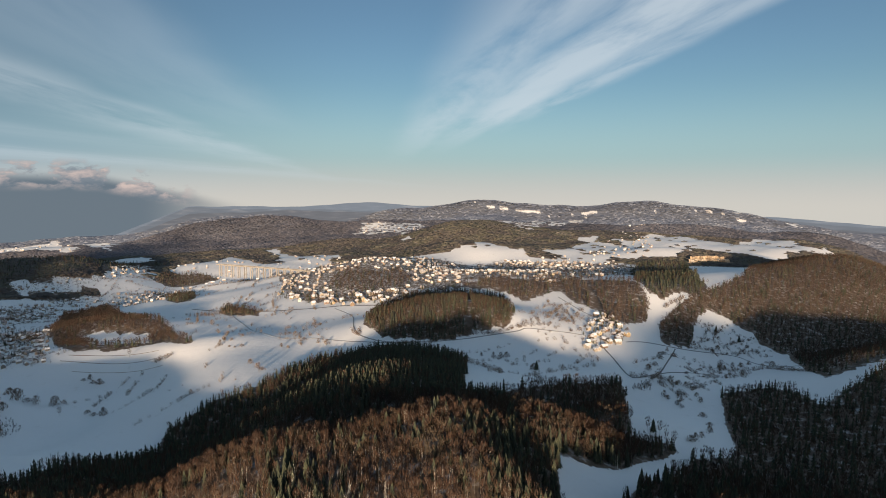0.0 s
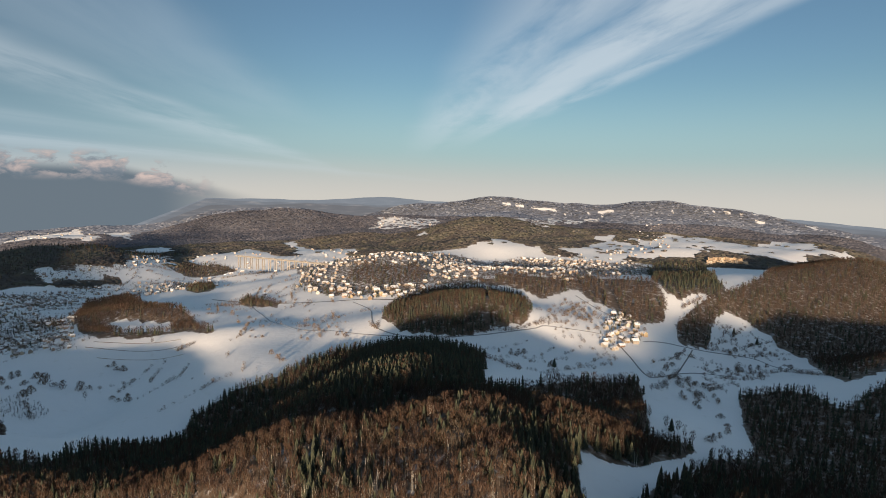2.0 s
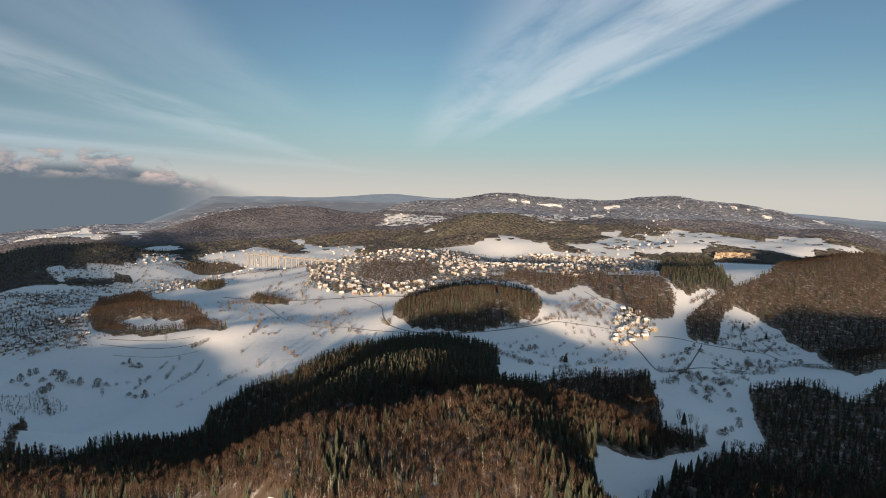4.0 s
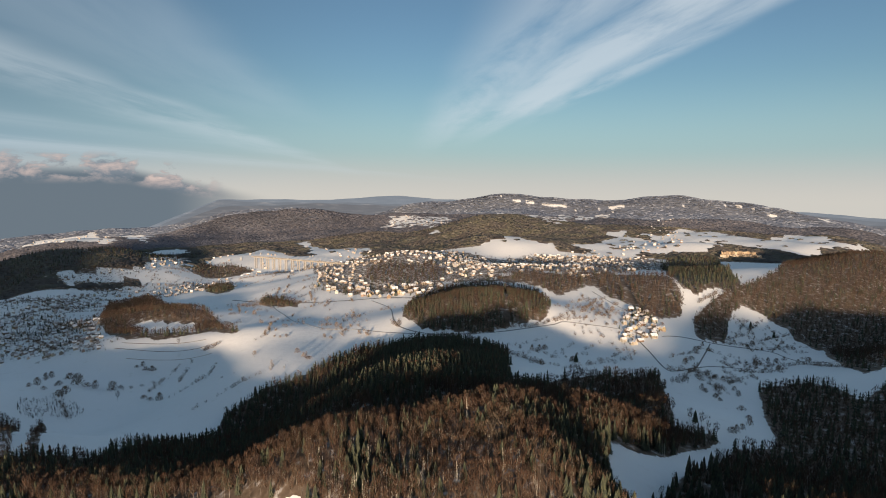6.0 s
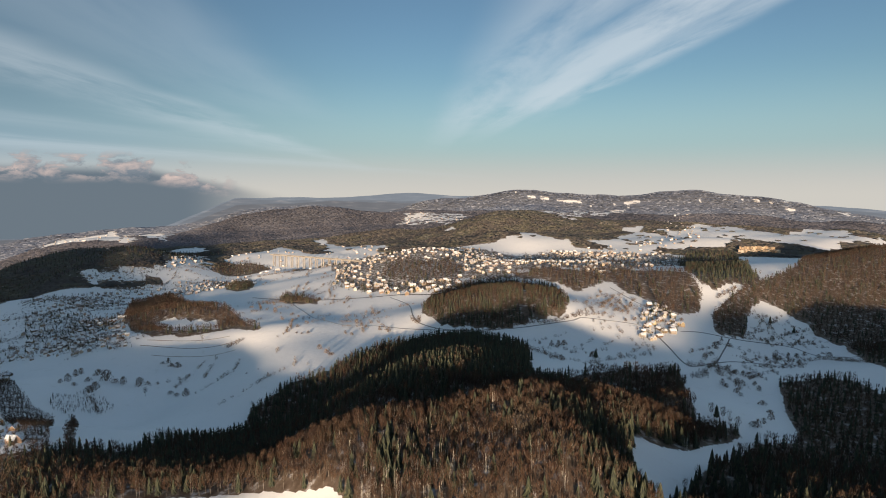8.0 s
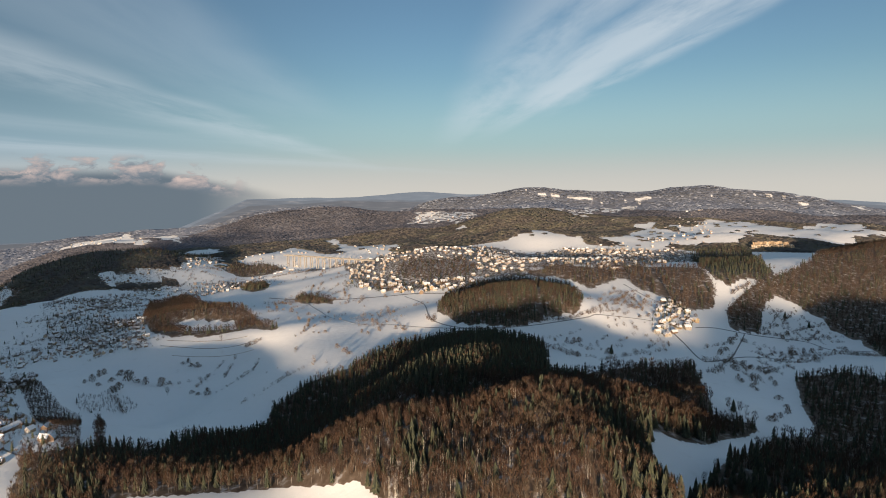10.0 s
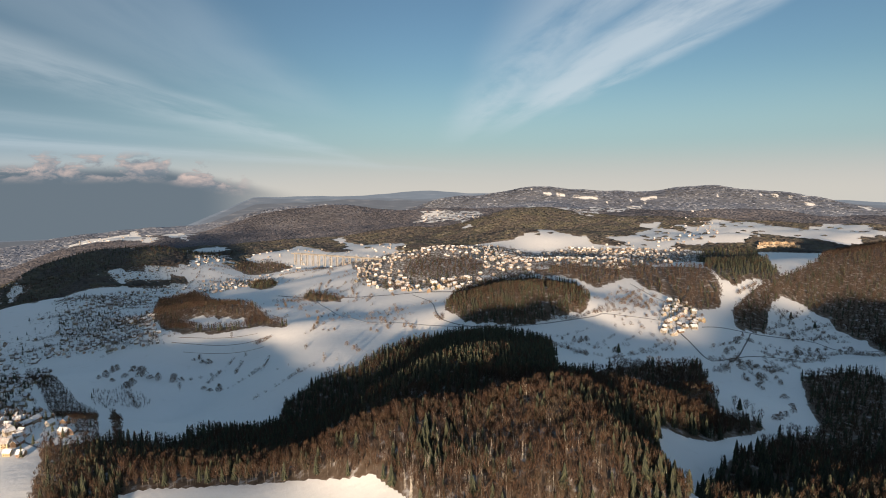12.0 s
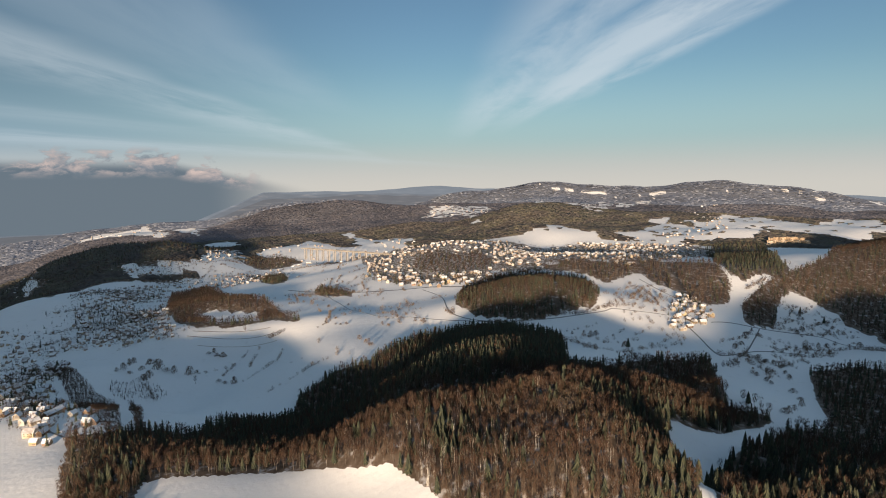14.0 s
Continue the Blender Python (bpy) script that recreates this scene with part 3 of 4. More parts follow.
def beech_shape(rng, h, twigs, limbs, thick=1.0, long=1.0):
    s = Shape()
    lean = Vector((rng.uniform(-0.6, 0.6), rng.uniform(-0.6, 0.6), 0))
    s.tube((0, 0, -1), Vector((0, 0, h * 0.9)) + lean, h * 0.009, 0.02, 3, 0)
    for _ in range(limbs):
        z = h * rng.uniform(0.35, 0.8)
        t = rng.uniform(0, 6.28)
        reach = h * rng.uniform(0.08, 0.15)
        tip = Vector((math.cos(t) * reach, math.sin(t) * reach, z + h * rng.uniform(0.1, 0.2)))
        s.tube((0, 0, z), tip, 0.1, 0.02, 3, 0)
    for _ in range(twigs):
        z = rng.uniform(0.34, 0.96)
        wide = h * 0.15 * math.sin(math.pi * min(1.0, (1.06 - z) / 0.76)) ** 0.7 + 0.2
        t, r = rng.uniform(0, 6.28), wide * math.sqrt(rng.uniform(0.03, 1))
        c = Vector((math.cos(t) * r, math.sin(t) * r, z * h)) + lean * z
        out = rng.uniform(0.05, 0.4)
        up = Vector((math.cos(t) * out, math.sin(t) * out, 1)).normalized() * h * rng.uniform(0.07, 0.15) * long
        side = Vector((rng.uniform(-1, 1), rng.uniform(-1, 1), 0)).normalized() * rng.uniform(0.10, 0.24) * thick
        s.tri(c - up * 0.7 - side * 0.5, c - up * 0.3 + side, c + up, 1)
    return s


def spruce_shape(rng, h, tiers, points):
    s = Shape()
    s.tube((0, 0, -1), (0, 0, h * 0.5), h * 0.014, 0.06, 4, 0)
    for k in range(tiers):
        f = k / tiers
        z0 = h * (0.10 + 0.86 * f)
        r = h * 0.19 * (1 - f) ** 0.8 + 0.2
        top = Vector((0, 0, min(h, z0 + h * 0.22)))
        spin = rng.uniform(0, 6.28)
        rim = []
        for j in range(points * 2):
            t = spin + math.pi * j / points
            rr = r * (rng.uniform(0.85, 1.15) if j % 2 == 0 else rng.uniform(0.45, 0.65))
            rim.append(Vector((math.cos(t) * rr, math.sin(t) * rr, z0 - (h * 0.03 if j % 2 == 0 else -h * 0.02))))
        for j in range(points * 2):
            s.tri(rim[j], rim[(j + 1) % (points * 2)], top, 1)
    return s


def packed(s):
    return np.array(s.v, np.float32), np.array(s.f, np.int32), np.array(s.m, np.int32)


def joined(name, shapes, picks, places, sizes, turns, mats, smooth=False):
    """One mesh out of many placed copies of the shapes."""
    vs, fs, ms, base = [], [], [], 0
    for n, (v, f, m) in enumerate(shapes):
        who = np.nonzero(picks == n)[0]
        if not len(who):
            continue
        c, s = np.cos(turns[who])[:, None], np.sin(turns[who])[:, None]
        w, hgt = sizes[who, 0][:, None], sizes[who, 1][:, None]
        x = (v[None, :, 0] * c - v[None, :, 1] * s) * w + places[who, 0][:, None]
        y = (v[None, :, 0] * s + v[None, :, 1] * c) * w + places[who, 1][:, None]
        z = v[None, :, 2] * hgt + places[who, 2][:, None]
        vs.append(np.stack([x, y, z], -1).reshape(-1, 3))
        fs.append((f[None] + (base + np.arange(len(who)) * len(v))[:, None, None]).reshape(-1, 3))
        ms.append(np.tile(m, len(who)))
        base += len(who) * len(v)
    v, f, m = np.concatenate(vs), np.concatenate(fs), np.concatenate(ms)
    me = bpy.data.meshes.new(name)
    me.vertices.add(len(v))
    me.vertices.foreach_set("co", v.astype(np.float32).ravel())
    me.loops.add(f.size)
    me.loops.foreach_set("vertex_index", f.astype(np.int32).ravel())
    me.polygons.add(len(f))
    me.polygons.foreach_set("loop_start", np.arange(0, f.size, 3, dtype=np.int32))
    me.polygons.foreach_set("material_index", m.astype(np.int32))
    me.polygons.foreach_set("use_smooth", np.full(len(f), smooth))
    for mm in mats:
        me.materials.append(mm)
    me.update(calc_edges=True)
    return new(name, me)


rng = np.random.default_rng(7)
BEECHES = [packed(beech_shape(random, 17, 128, 3, 0.95, 0.8)) for _ in range(6)]
SPRUCES = [packed(spruce_shape(random, 16, 8, 6)) for _ in range(5)]
BEECHES_FAR = [packed(beech_shape(random, 15, 40, 0, 1.9, 0.85)) for _ in range(5)]
SPRUCES_FAR = [packed(spruce_shape(random, 15, 4, 4)) for _ in range(4)]
for k in (4, 5):  # two of the six broad-leaved shapes show more trunk
    s = Shape()
    for j in range(3):
        s.tube((j * 1.4 - 1.4, random.uniform(-1, 1), -1), (j * 1.6 - 1.5, random.uniform(-1, 1), 13 + j), 0.12, 0.04, 4, 3)
    v, f, m = packed(s)
    V, F, M = BEECHES[k]
    keep = np.arange(len(F)) < 60
    BEECHES[k] = np.concatenate([V, v]), np.concatenate([F[keep], f + len(V)]), np.concatenate([M[keep], m])
SHAPES_NEAR, SHAPES_FAR = BEECHES + SPRUCES, BEECHES_FAR + SPRUCES_FAR
TREE_MATS = [BARK, BEECH, SPRUCE, BIRCHBARK]
for group, first in ((SHAPES_NEAR, 6), (SHAPES_FAR, 5)):
    for v, f, m in group[first:]:
        m[m == 1] = 2


def conifer_share(x, y):
    """How far conifers prevail at a place, 0 to 1."""
    s = 0.12 + 0.40 * (np.sin(x / 31 + 1) * np.sin(y / 27 + x / 60) > 0.55)
    s = np.where((y > 520) & (x < 60) & (x > -420), 0.8, s)
    s = np.where((y > 420) & (x < -150) & (x > -420), 0.55, s)
    s = np.where((x > 25) & (y < 460), 0.6, s)
    s = np.where((x > 200) & (y < 900), 0.36, s)
    return s


SINGLE = {}


def stand(pick, place, size, turn, group):
    """One tree as a thing of its own: trunk and crown."""
    con = pick >= 6
    if pick not in SINGLE:
        v, f, m = SHAPES_NEAR[pick]
        made = []
        for piece, ok, mat in (("trunk", (m == 0) | (m == 3), BIRCHBARK if 3 in m else BARK), ("crown", (m == 1) | (m == 2), SPRUCE if con else BEECH)):
            me = bpy.data.meshes.new(piece)
            used, at = np.unique(f[ok], return_inverse=True)
            me.from_pydata(v[used].tolist(), [], at.reshape(-1, 3).tolist())
            me.materials.append(mat)
            made.append((piece, me))
        SINGLE[pick] = made
    root = new("spruce_tree" if con else "beech_tree")
    tagged(root, "dark green spruce with a pointed crown on the snowy ridge" if con else "bare rust-brown beech with upright twigs on the ridge", "tree", group)
    for piece, me in SINGLE[pick]:
        new(piece, me).parent = root
    root.matrix_world = Matrix.Translation(place) @ Matrix.Rotation(turn, 4, "Z") @ Matrix.Diagonal((size[0], size[0], size[1], 1))


def wood(name, label, poly, step, near, holes=(), share=None, low=0.6, stretch=None, high=1.12):
    x, y = scatter(poly, step, rng, holes)
    n = len(x)
    s = conifer_share(x, y) if share is None else np.full(n, share)
    con = rng.uniform(0, 1, n) < s
    shapes, nb, nc = (SHAPES_NEAR, 6, 5) if near else (SHAPES_FAR, 5, 4)
    pale = np.exp(-(((x + 65) / 45) ** 2 + ((y - 325) / 45) ** 2)) if near else 0 * x
    broad = np.where(rng.uniform(0, 1, n) < 0.012 + 0.35 * pale, rng.integers(4, 6, n), rng.integers(0, 4, n)) if near else rng.integers(0, nb, n)
    picks = np.where(con, nb + rng.integers(0, nc, n), broad)
    if near:
        shapes = SHAPES_NEAR + SHAPES_FAR
        behind = np.hypot(x, y) > 540
        picks = np.where(behind, 11 + np.where(con, 5 + rng.integers(0, 4, n), rng.integers(0, 5, n)), picks)
    hgt = (low + (high - low) * rng.beta(2.0, 1.6, n)) * np.where(con, 0.98, 0.95)
    sizes = np.stack([hgt * rng.uniform(0.85, 1.2, n), hgt], -1)
    turns = rng.uniform(0, 6.28, n)
    alone = np.zeros(n, bool)
    if stretch is not None:
        alone[np.nonzero(inside(stretch, x, y))[0][:280]] = True
        for k in np.nonzero(alone)[0]:
            stand(picks[k], (x[k], y[k], height(x[k], y[k])), sizes[k], turns[k], name.replace("_", " ") + " edge")
    rest = ~alone
    ob = joined(name, shapes, picks[rest], np.stack([x, y, land(x, y)], -1)[rest], sizes[rest], turns[rest], TREE_MATS)
    return tagged(ob, label, "forest", kind="stuff")


HOLES = list(FIELDS.values())
wood("ridge_forest", "mixed winter forest of rust-brown beeches and dark spruces on a ridge", WOODS["ridge"], 4.7, True, HOLES, stretch=[(-125, 297), (56, 269), (54, 289), (-124, 331)])
wood("valley_side_forest", "dark spruce forest in shade beside the snowy fields", WOODS["right_front"], 6.0, True, HOLES)
wood("round_hill_forest", "brown and green wood on a rounded hill", WOODS["mid_hill"], 5.2, False, HOLES, 0.36)
wood("knoll_forest", "brown bare wood on a knoll", WOODS["isle"], 6.0, False, HOLES, 0.08)
wood("hillside_forest", "wide brown winter forest on a hillside", WOODS["right_hill"], 7.0, False, HOLES, 0.15)
wood("slope_forest", "thin brown wood on the slope below the town", WOODS["town_slope"], 8.2, False, HOLES, 0.1)
# Its shade is cast by the hills added behind the camera.
wood("dark_hill_forest", "dark wooded hill behind the village, shaded by unseen added hills", WOODS["dark_hill"], 15.0, False, HOLES, 0.5)
wood("town_wood_forest", "brown wood between the houses of the town hill", WOODS["town_wood"], 9.0, False, HOLES, 0.12)
wood("thicket", "low grey thicket of bare bushes in a snowy field", WOODS["thicket"], 5.5, False, HOLES, 0.05, 0.2, high=0.6)
wood("lane_tree_belt", "belt of bare brown trees along a lane", WOODS["lane_belt"], 3.4, False, HOLES, 0.02, 0.3, high=0.65)
wood("strip_tree_belt", "short strip of bare brown trees in the snow", WOODS["strip_belt"], 3.2, False, HOLES, 0.02, 0.3, high=0.6)
wood("roadside_clump", "clump of bare trees beside the valley road", WOODS["road_clump"], 5.5, False, HOLES, 0.25, 0.35)
wood("spinney", "small dark spinney below the houses", WOODS["small_spinney"], 6.5, False, HOLES, 0.5, 0.45)
wood("brown_brake", "low rust-brown brake at the forest corner", WOODS["river_trees"], 3.6, False, HOLES, 0.0, 0.25, high=0.5)
wood("spur_forest", "dark spruces on the low end of the ridge", WOODS["lobe_tip"], 5.2, True, HOLES, 0.5, 0.55, high=1.0)
wood("copse_forest", "small brown copse in snowy fields", WOODS["copse"], 9.0, False, HOLES, 0.2)
wood("gorge_forest", "dark wood in a narrow side valley", WOODS["gorge_wood"], 9.0, False, HOLES, 0.7)


def clump_shape(rng):
    """A ragged patch of canopy, for woods far off."""
    s = Shape()
    rings = []
    for z, r in ((-2, 8.0), (3, 6.5)):
        rings.append([Vector((math.cos(k * 2.0944) * r * rng.uniform(0.75, 1.25), math.sin(k * 2.0944) * r * rng.uniform(0.75, 1.25), z + rng.uniform(-2.5, 2.5))) for k in range(3)])
    top = Vector((rng.uniform(-2, 2), rng.uniform(-2, 2), rng.uniform(4.5, 6.5)))
    n = len(s.v)
    s.v += [tuple(p) for ring in rings for p in ring] + [tuple(top)]
    for k in range(3):
        a, b = n + k, n + (k + 1) % 3
        s.f += [(a, b, b + 3), (a, b + 3, a + 3), (a + 3, b + 3, n + 6)]
        s.m += [0, 0, 0]
    return s


def far_forest(name, label, shells, mat, tall=0.7, wide=1.9):
    xs, ys = [], []
    for r0, r1, step in shells:
        gx, gy = np.meshgrid(np.arange(-r1, r1, step), np.arange(0, r1, step))
        gx = gx.ravel() + rng.uniform(-0.5, 0.5, gx.size) * step
        gy = gy.ravel() + rng.uniform(-0.5, 0.5, gy.size) * step
        d = np.hypot(gx, gy)
        keep = (d >= r0) & (d < r1)
        gx, gy = gx[keep], gy[keep]
        keep = far_wood(gx, gy) | ((rng.uniform(0, 1, len(gx)) < np.where(inside(FAR_FIELDS[0], gx, gy) | inside(FAR_FIELDS[4], gx, gy) | inside(FAR_FIELDS[9], gx, gy), 0.16, 0.012)) & (land(gx, gy) > 12) & (np.abs(np.arctan2(gx, gy)) < 0.8))
        xs.append(gx[keep])
        ys.append(gy[keep])
    x, y = np.concatenate(xs), np.concatenate(ys)
    n = len(x)
    size = rng.uniform(0.7, 1.25, n)
    shapes = [packed(clump_shape(random)) for _ in range(6)]
    ob = joined(name, shapes, rng.integers(0, 6, n), np.stack([x, y, land(x, y)], -1), np.stack([size * wide, size * tall], -1), rng.uniform(0, 6.28, n), [mat], True)
    tagged(ob, label, "forest", kind="stuff")


far_forest("hill_forest", "grey-brown winter forest covering the hills behind the town", ((2100, 3120, 10.0),), FARWOOD)
# The two farther shells use wood colours with haze painted in.
far_forest("upland_forest", "bare forest on the higher hills, greyed by painted haze", ((3120, 3980, 12.0),), HAZED_HILLWOOD, 0.5)
far_forest("distant_forest", "forest on the farthest hills, blue-grey with painted haze", ((3980, 4860, 14.5),), HAZED_FARWOOD, 0.5, 2.7)


# ---- houses ----
def part(name, bm, mat, parent, label=""):
    me = bpy.data.meshes.new(name)
    bm.to_mesh(me)
    bm.free()
    me.materials.append(mat)
    ob = new(name, me)
    ob.parent = parent
    if label:
        ob["label"] = label
    return ob


def box(bm, x0, x1, y0, y1, z0, z1):
    v = [bm.verts.new(p) for p in ((x0, y0, z0), (x1, y0, z0), (x1, y1, z0), (x0, y1, z0), (x0, y0, z1), (x1, y0, z1), (x1, y1, z1), (x0, y1, z1))]
    for f in ((3, 2, 1, 0), (4, 5, 6, 7), (0, 1, 5, 4), (1, 2, 6, 5), (2, 3, 7, 6), (3, 0, 4, 7)):
        bm.faces.new([v[k] for k in f])


def gable(bm, length, width, eaves, ridge, low):
    """A house body with its ridge along x."""
    a, b = length / 2, width / 2
    p = [(-a, -b, low), (-a, b, low), (-a, b, eaves), (-a, 0, ridge), (-a, -b, eaves)]
    one = [bm.verts.new(q) for q in p]
    two = [bm.verts.new((a, q[1], q[2])) for q in p]
    bm.faces.new(one[::-1])
    bm.faces.new(two)
    for k in range(5):
        j = (k + 1) % 5
        bm.faces.new((one[k], one[j], two[j], two[k]))


def roof_slabs(bm, length, width, eaves, ridge, over, thick, lift):
    a, b = length / 2 + over, width / 2 + over
    slope = (ridge - eaves) / (width / 2)
    low = eaves - over * slope + lift
    top = ridge + lift
    prof = [(-b, low), (0, top), (b, low), (b, low + thick), (0, top + thick), (-b, low + thick)]
    one = [bm.verts.new((-a, y, z)) for y, z in prof]
    two = [bm.verts.new((a, y, z)) for y, z in prof]
    for k in range(6):
        j = (k + 1) % 6
        bm.faces.new((one[k], two[k], two[j], one[j]))
    for ring in (one, two):
        bm.faces.new((ring[0], ring[1], ring[4], ring[5]))
        bm.faces.new((ring[1], ring[2], ring[3], ring[4]))


def house(length, width, eaves, ridge, floors, label, group, roof=None):
    root = tagged(new("house"), label, "house", group)
    bm = bmesh.new()
    gable(bm, length, width, eaves, ridge, -3)
    part("wall", bm, PLASTER, root)
    bm = bmesh.new()
    roof_slabs(bm, length, width, eaves, ridge, 0.7, 0.3, 0.05)
    part("roof", bm, roof or ROOFSNOW, root, "snow-covered pitched roof")
    bm = bmesh.new()
    box(bm, length * 0.2, length * 0.2 + 0.7, 0.4, 1.1, eaves, ridge + 1.0)
    part("chimney", bm, TILE, root, "brick chimney")
    bm = bmesh.new()
    box(bm, -0.6, 0.6, -0.06, 0.06, -0.7, 0.7)
    pane = part("window", bm, GLASS, root)
    first = True
    for side in (-1, 1):
        for f in range(floors):
            for k in range(3):
                spot = ((k - 1) * length * 0.3, side * width / 2, 1.6 + f * 2.7)
                ob = pane if first else new("window", pane.data)
                ob.parent, ob.location, first = root, spot, False
        ob = new("window", pane.data)
        ob.parent, ob.location, ob.rotation_euler = root, (side * length / 2, 0.3, eaves - 0.9), (0, 0, math.pi / 2)
    bm = bmesh.new()
    box(bm, -0.55, 0.55, -0.07, 0.07, -0.1, 2.05)
    door = part("door", bm, TILE, root, "brown wooden door")
    door.location = (length * 0.15, -width / 2, 0)
    return root


def barn(length, width, eaves, ridge, label, group):
    root = tagged(new("barn"), label, "barn", group)
    bm = bmesh.new()
    gable(bm, length, width, eaves, ridge, -3)
    part("wall", bm, BOARDS, root)
    bm = bmesh.new()
    roof_slabs(bm, length, width, eaves, ridge, 0.9, 0.3, 0.05)
    part("roof", bm, ROOFSNOW, root, "snow-covered pitched roof")
    bm = bmesh.new()
    box(bm, -1.6, 1.6, -0.08, 0.08, -0.1, 3.2)
    gate = part("gate", bm, TILE, root, "dark wooden gate")
    gate.location = (0, -width / 2, 0)
    return root


VILLAGES = [
    ("houses of the hamlet", 16.0, (0.5, 0.74), [(234, 1005), (266, 1087), (293, 1094), (294, 1027), (297, 979), (274, 931), (238, 896), (217, 892), (200, 910), (215, 949)]),
    ("houses of the lower village", 19.0, (0.55, 0.8), [(-896, 849), (-872, 894), (-803, 902), (-636, 645), (-549, 560), (-479, 508), (-454, 468), (-482, 458), (-465, 426), (-504, 449), (-552, 470)]),
    ("houses on the lane", 22.0, (0.55, 0.8), [(-668, 597), (-648, 624), (-530, 511), (-495, 469), (-530, 482), (-597, 518)]),
    ("houses along the valley road", 24.0, (0.65, 1.0), [(-339, 1419), (-207, 1366), (-84, 1307), (-65, 1250), (-86, 1218), (-194, 1264), (-309, 1334)]),
    ("houses on the village edge", 23.0, (0.5, 0.75), [(-1072, 1261), (-1045, 1323), (-1004, 1399), (-842, 1258), (-782, 1180), (-870, 1211), (-939, 1194), (-981, 1159)]),
    ("houses below the knoll", 30.0, (0.6, 0.85), [(-977, 1944), (-812, 1906), (-740, 1777), (-753, 1681), (-927, 1859)]),
    ("houses by the river bend", 30.0, (0.6, 0.85), [(-434, 1511), (-374, 1514), (-330, 1373), (-409, 1409)]),
]
BOARDS = varied("weathered_boards", [(0.3, (0.10, 0.07, 0.05)), (0.7, (0.22, 0.16, 0.11))], 0.85, 0.6)
for k, (group, step, sizes, poly) in enumerate(VILLAGES):
    kinds = [
        house(12, 9, 5.4, 9.6, 2, "white plastered house with a snow-covered pitched roof", group),
        house(10, 8.5, 4.2, 8.6, 1, "small cream plastered house with a snowy steep roof", group),
        house(14, 10, 6.2, 10.4, 2, "large plastered farmhouse with snow on its roof", group),
        barn(17, 9, 4.6, 8.8, "long weathered wooden barn with a snowy roof", group),
    ]
    bx, by = scatter(poly, step, rng)
    turn = rng.uniform(0, 180)
    for n, (x, y) in enumerate(zip(bx, by)):
        if rng.uniform() < 0.12 and n > 3:
            continue
        kind = kinds[n] if n < 4 else kinds[int(rng.choice(4, p=[0.4, 0.3, 0.2, 0.1]))]
        size = rng.uniform(*sizes)
        m = pose(x, y, height(x, y), 0, 0, turn + rng.choice([0, 90]) + rng.uniform(-18, 18)) @ Matrix.Scale(size, 4)
        if n < 4:
            kind.matrix_basis = m
        else:
            c = copy_thing(kind, m)
            c.scale = (size, size, size)
    for kind in kinds[len(bx):]:
        for o in list(kind.children_recursive) + [kind]:
            bpy.data.objects.remove(o)


def far_house_shape():
    s = Shape()

    def add(bm, slot):
        bmesh.ops.triangulate(bm, faces=bm.faces)
        bm.verts.index_update()
        n = len(s.v)
        s.v += [tuple(v.co) for v in bm.verts]
        for f in bm.faces:
            s.f.append(tuple(n + v.index for v in f.verts))
            s.m.append(slot)
        bm.free()

    bm = bmesh.new()
    gable(bm, 12, 9, 5.4, 9.4, -3)
    add(bm, 0)
    bm = bmesh.new()
    roof_slabs(bm, 12, 9, 5.4, 9.4, 0.8, 0.4, 0.05)
    add(bm, 1)
    for side in (-1, 1):
        for x in (-3.5, 0, 3.5):
            bm = bmesh.new()
            box(bm, x - 0.6, x + 0.6, side * 4.5 - 0.06, side * 4.5 + 0.06, 1.6, 4.4)
            add(bm, 2)
    return packed(s)


def far_town(name, label, polys, step, holes=(), share=0.8):
    xs, ys = zip(*(scatter(p, step, rng, holes) for p in polys))
    x, y = np.concatenate(xs), np.concatenate(ys)
    keep = rng.uniform(0, 1, len(x)) < share * (0.55 + 0.45 * np.sin(x / 90 + 1) * np.sin(y / 110))
    x, y = x[keep], y[keep]
    n = len(x)
    size = rng.uniform(0.42, 0.72, n)
    turns = rng.choice([0.3, 1.87], n) + rng.uniform(-0.3, 0.3, n)
    ob = joined(name, [far_house_shape()], np.zeros(n, int), np.stack([x, y, land(x, y)], -1), np.stack([size, size], -1), turns, [FARPLASTER, TOWNROOF, GLASS])
    tagged(ob, label, "houses", kind="stuff")


NEAR_HOUSES = [v[3] for v in VILLAGES]
far_town("town_houses", "crowded cream houses with snowy roofs on the town hill", [TOWNS[0]], 17.0, NEAR_HOUSES + [WOODS["town_wood"], [(-767, 1940), (-283, 1700), (-283, 1800), (-767, 2040)]], 0.95)
far_town("valley_town_houses", "many small houses with snowy roofs along the valley", TOWNS[1:], 16.5, NEAR_HOUSES, 0.95)
for name, label, polys, step in (
    ("garden_trees", "bare garden trees among the town houses", TOWNS, 21.0),
    ("village_trees", "bare trees between the village houses", NEAR_HOUSES, 9.5),
):
    xs, ys = zip(*(scatter(p, step, rng) for p in polys))
    x, y = np.concatenate(xs), np.concatenate(ys)
    n = len(x)
    h = rng.uniform(0.35, 0.75, n)
    picks = np.where(rng.uniform(0, 1, n) < 0.25, 5 + rng.integers(0, 4, n), rng.integers(0, 5, n))
    ob = joined(name, SHAPES_FAR, picks, np.stack([x, y, land(x, y)], -1), np.stack([h * 1.3, h], -1), rng.uniform(0, 6.28, n), TREE_MATS)
    tagged(ob, label, "trees", kind="stuff")
far_town("distant_houses", "scattered distant houses with snowy roofs", [FAR_FIELDS[k] for k in (3, 11, 0, 9, 8)] + [[(511, 2208), (1233, 3848), (718, 2073), (593, 2085)]], 42.0)


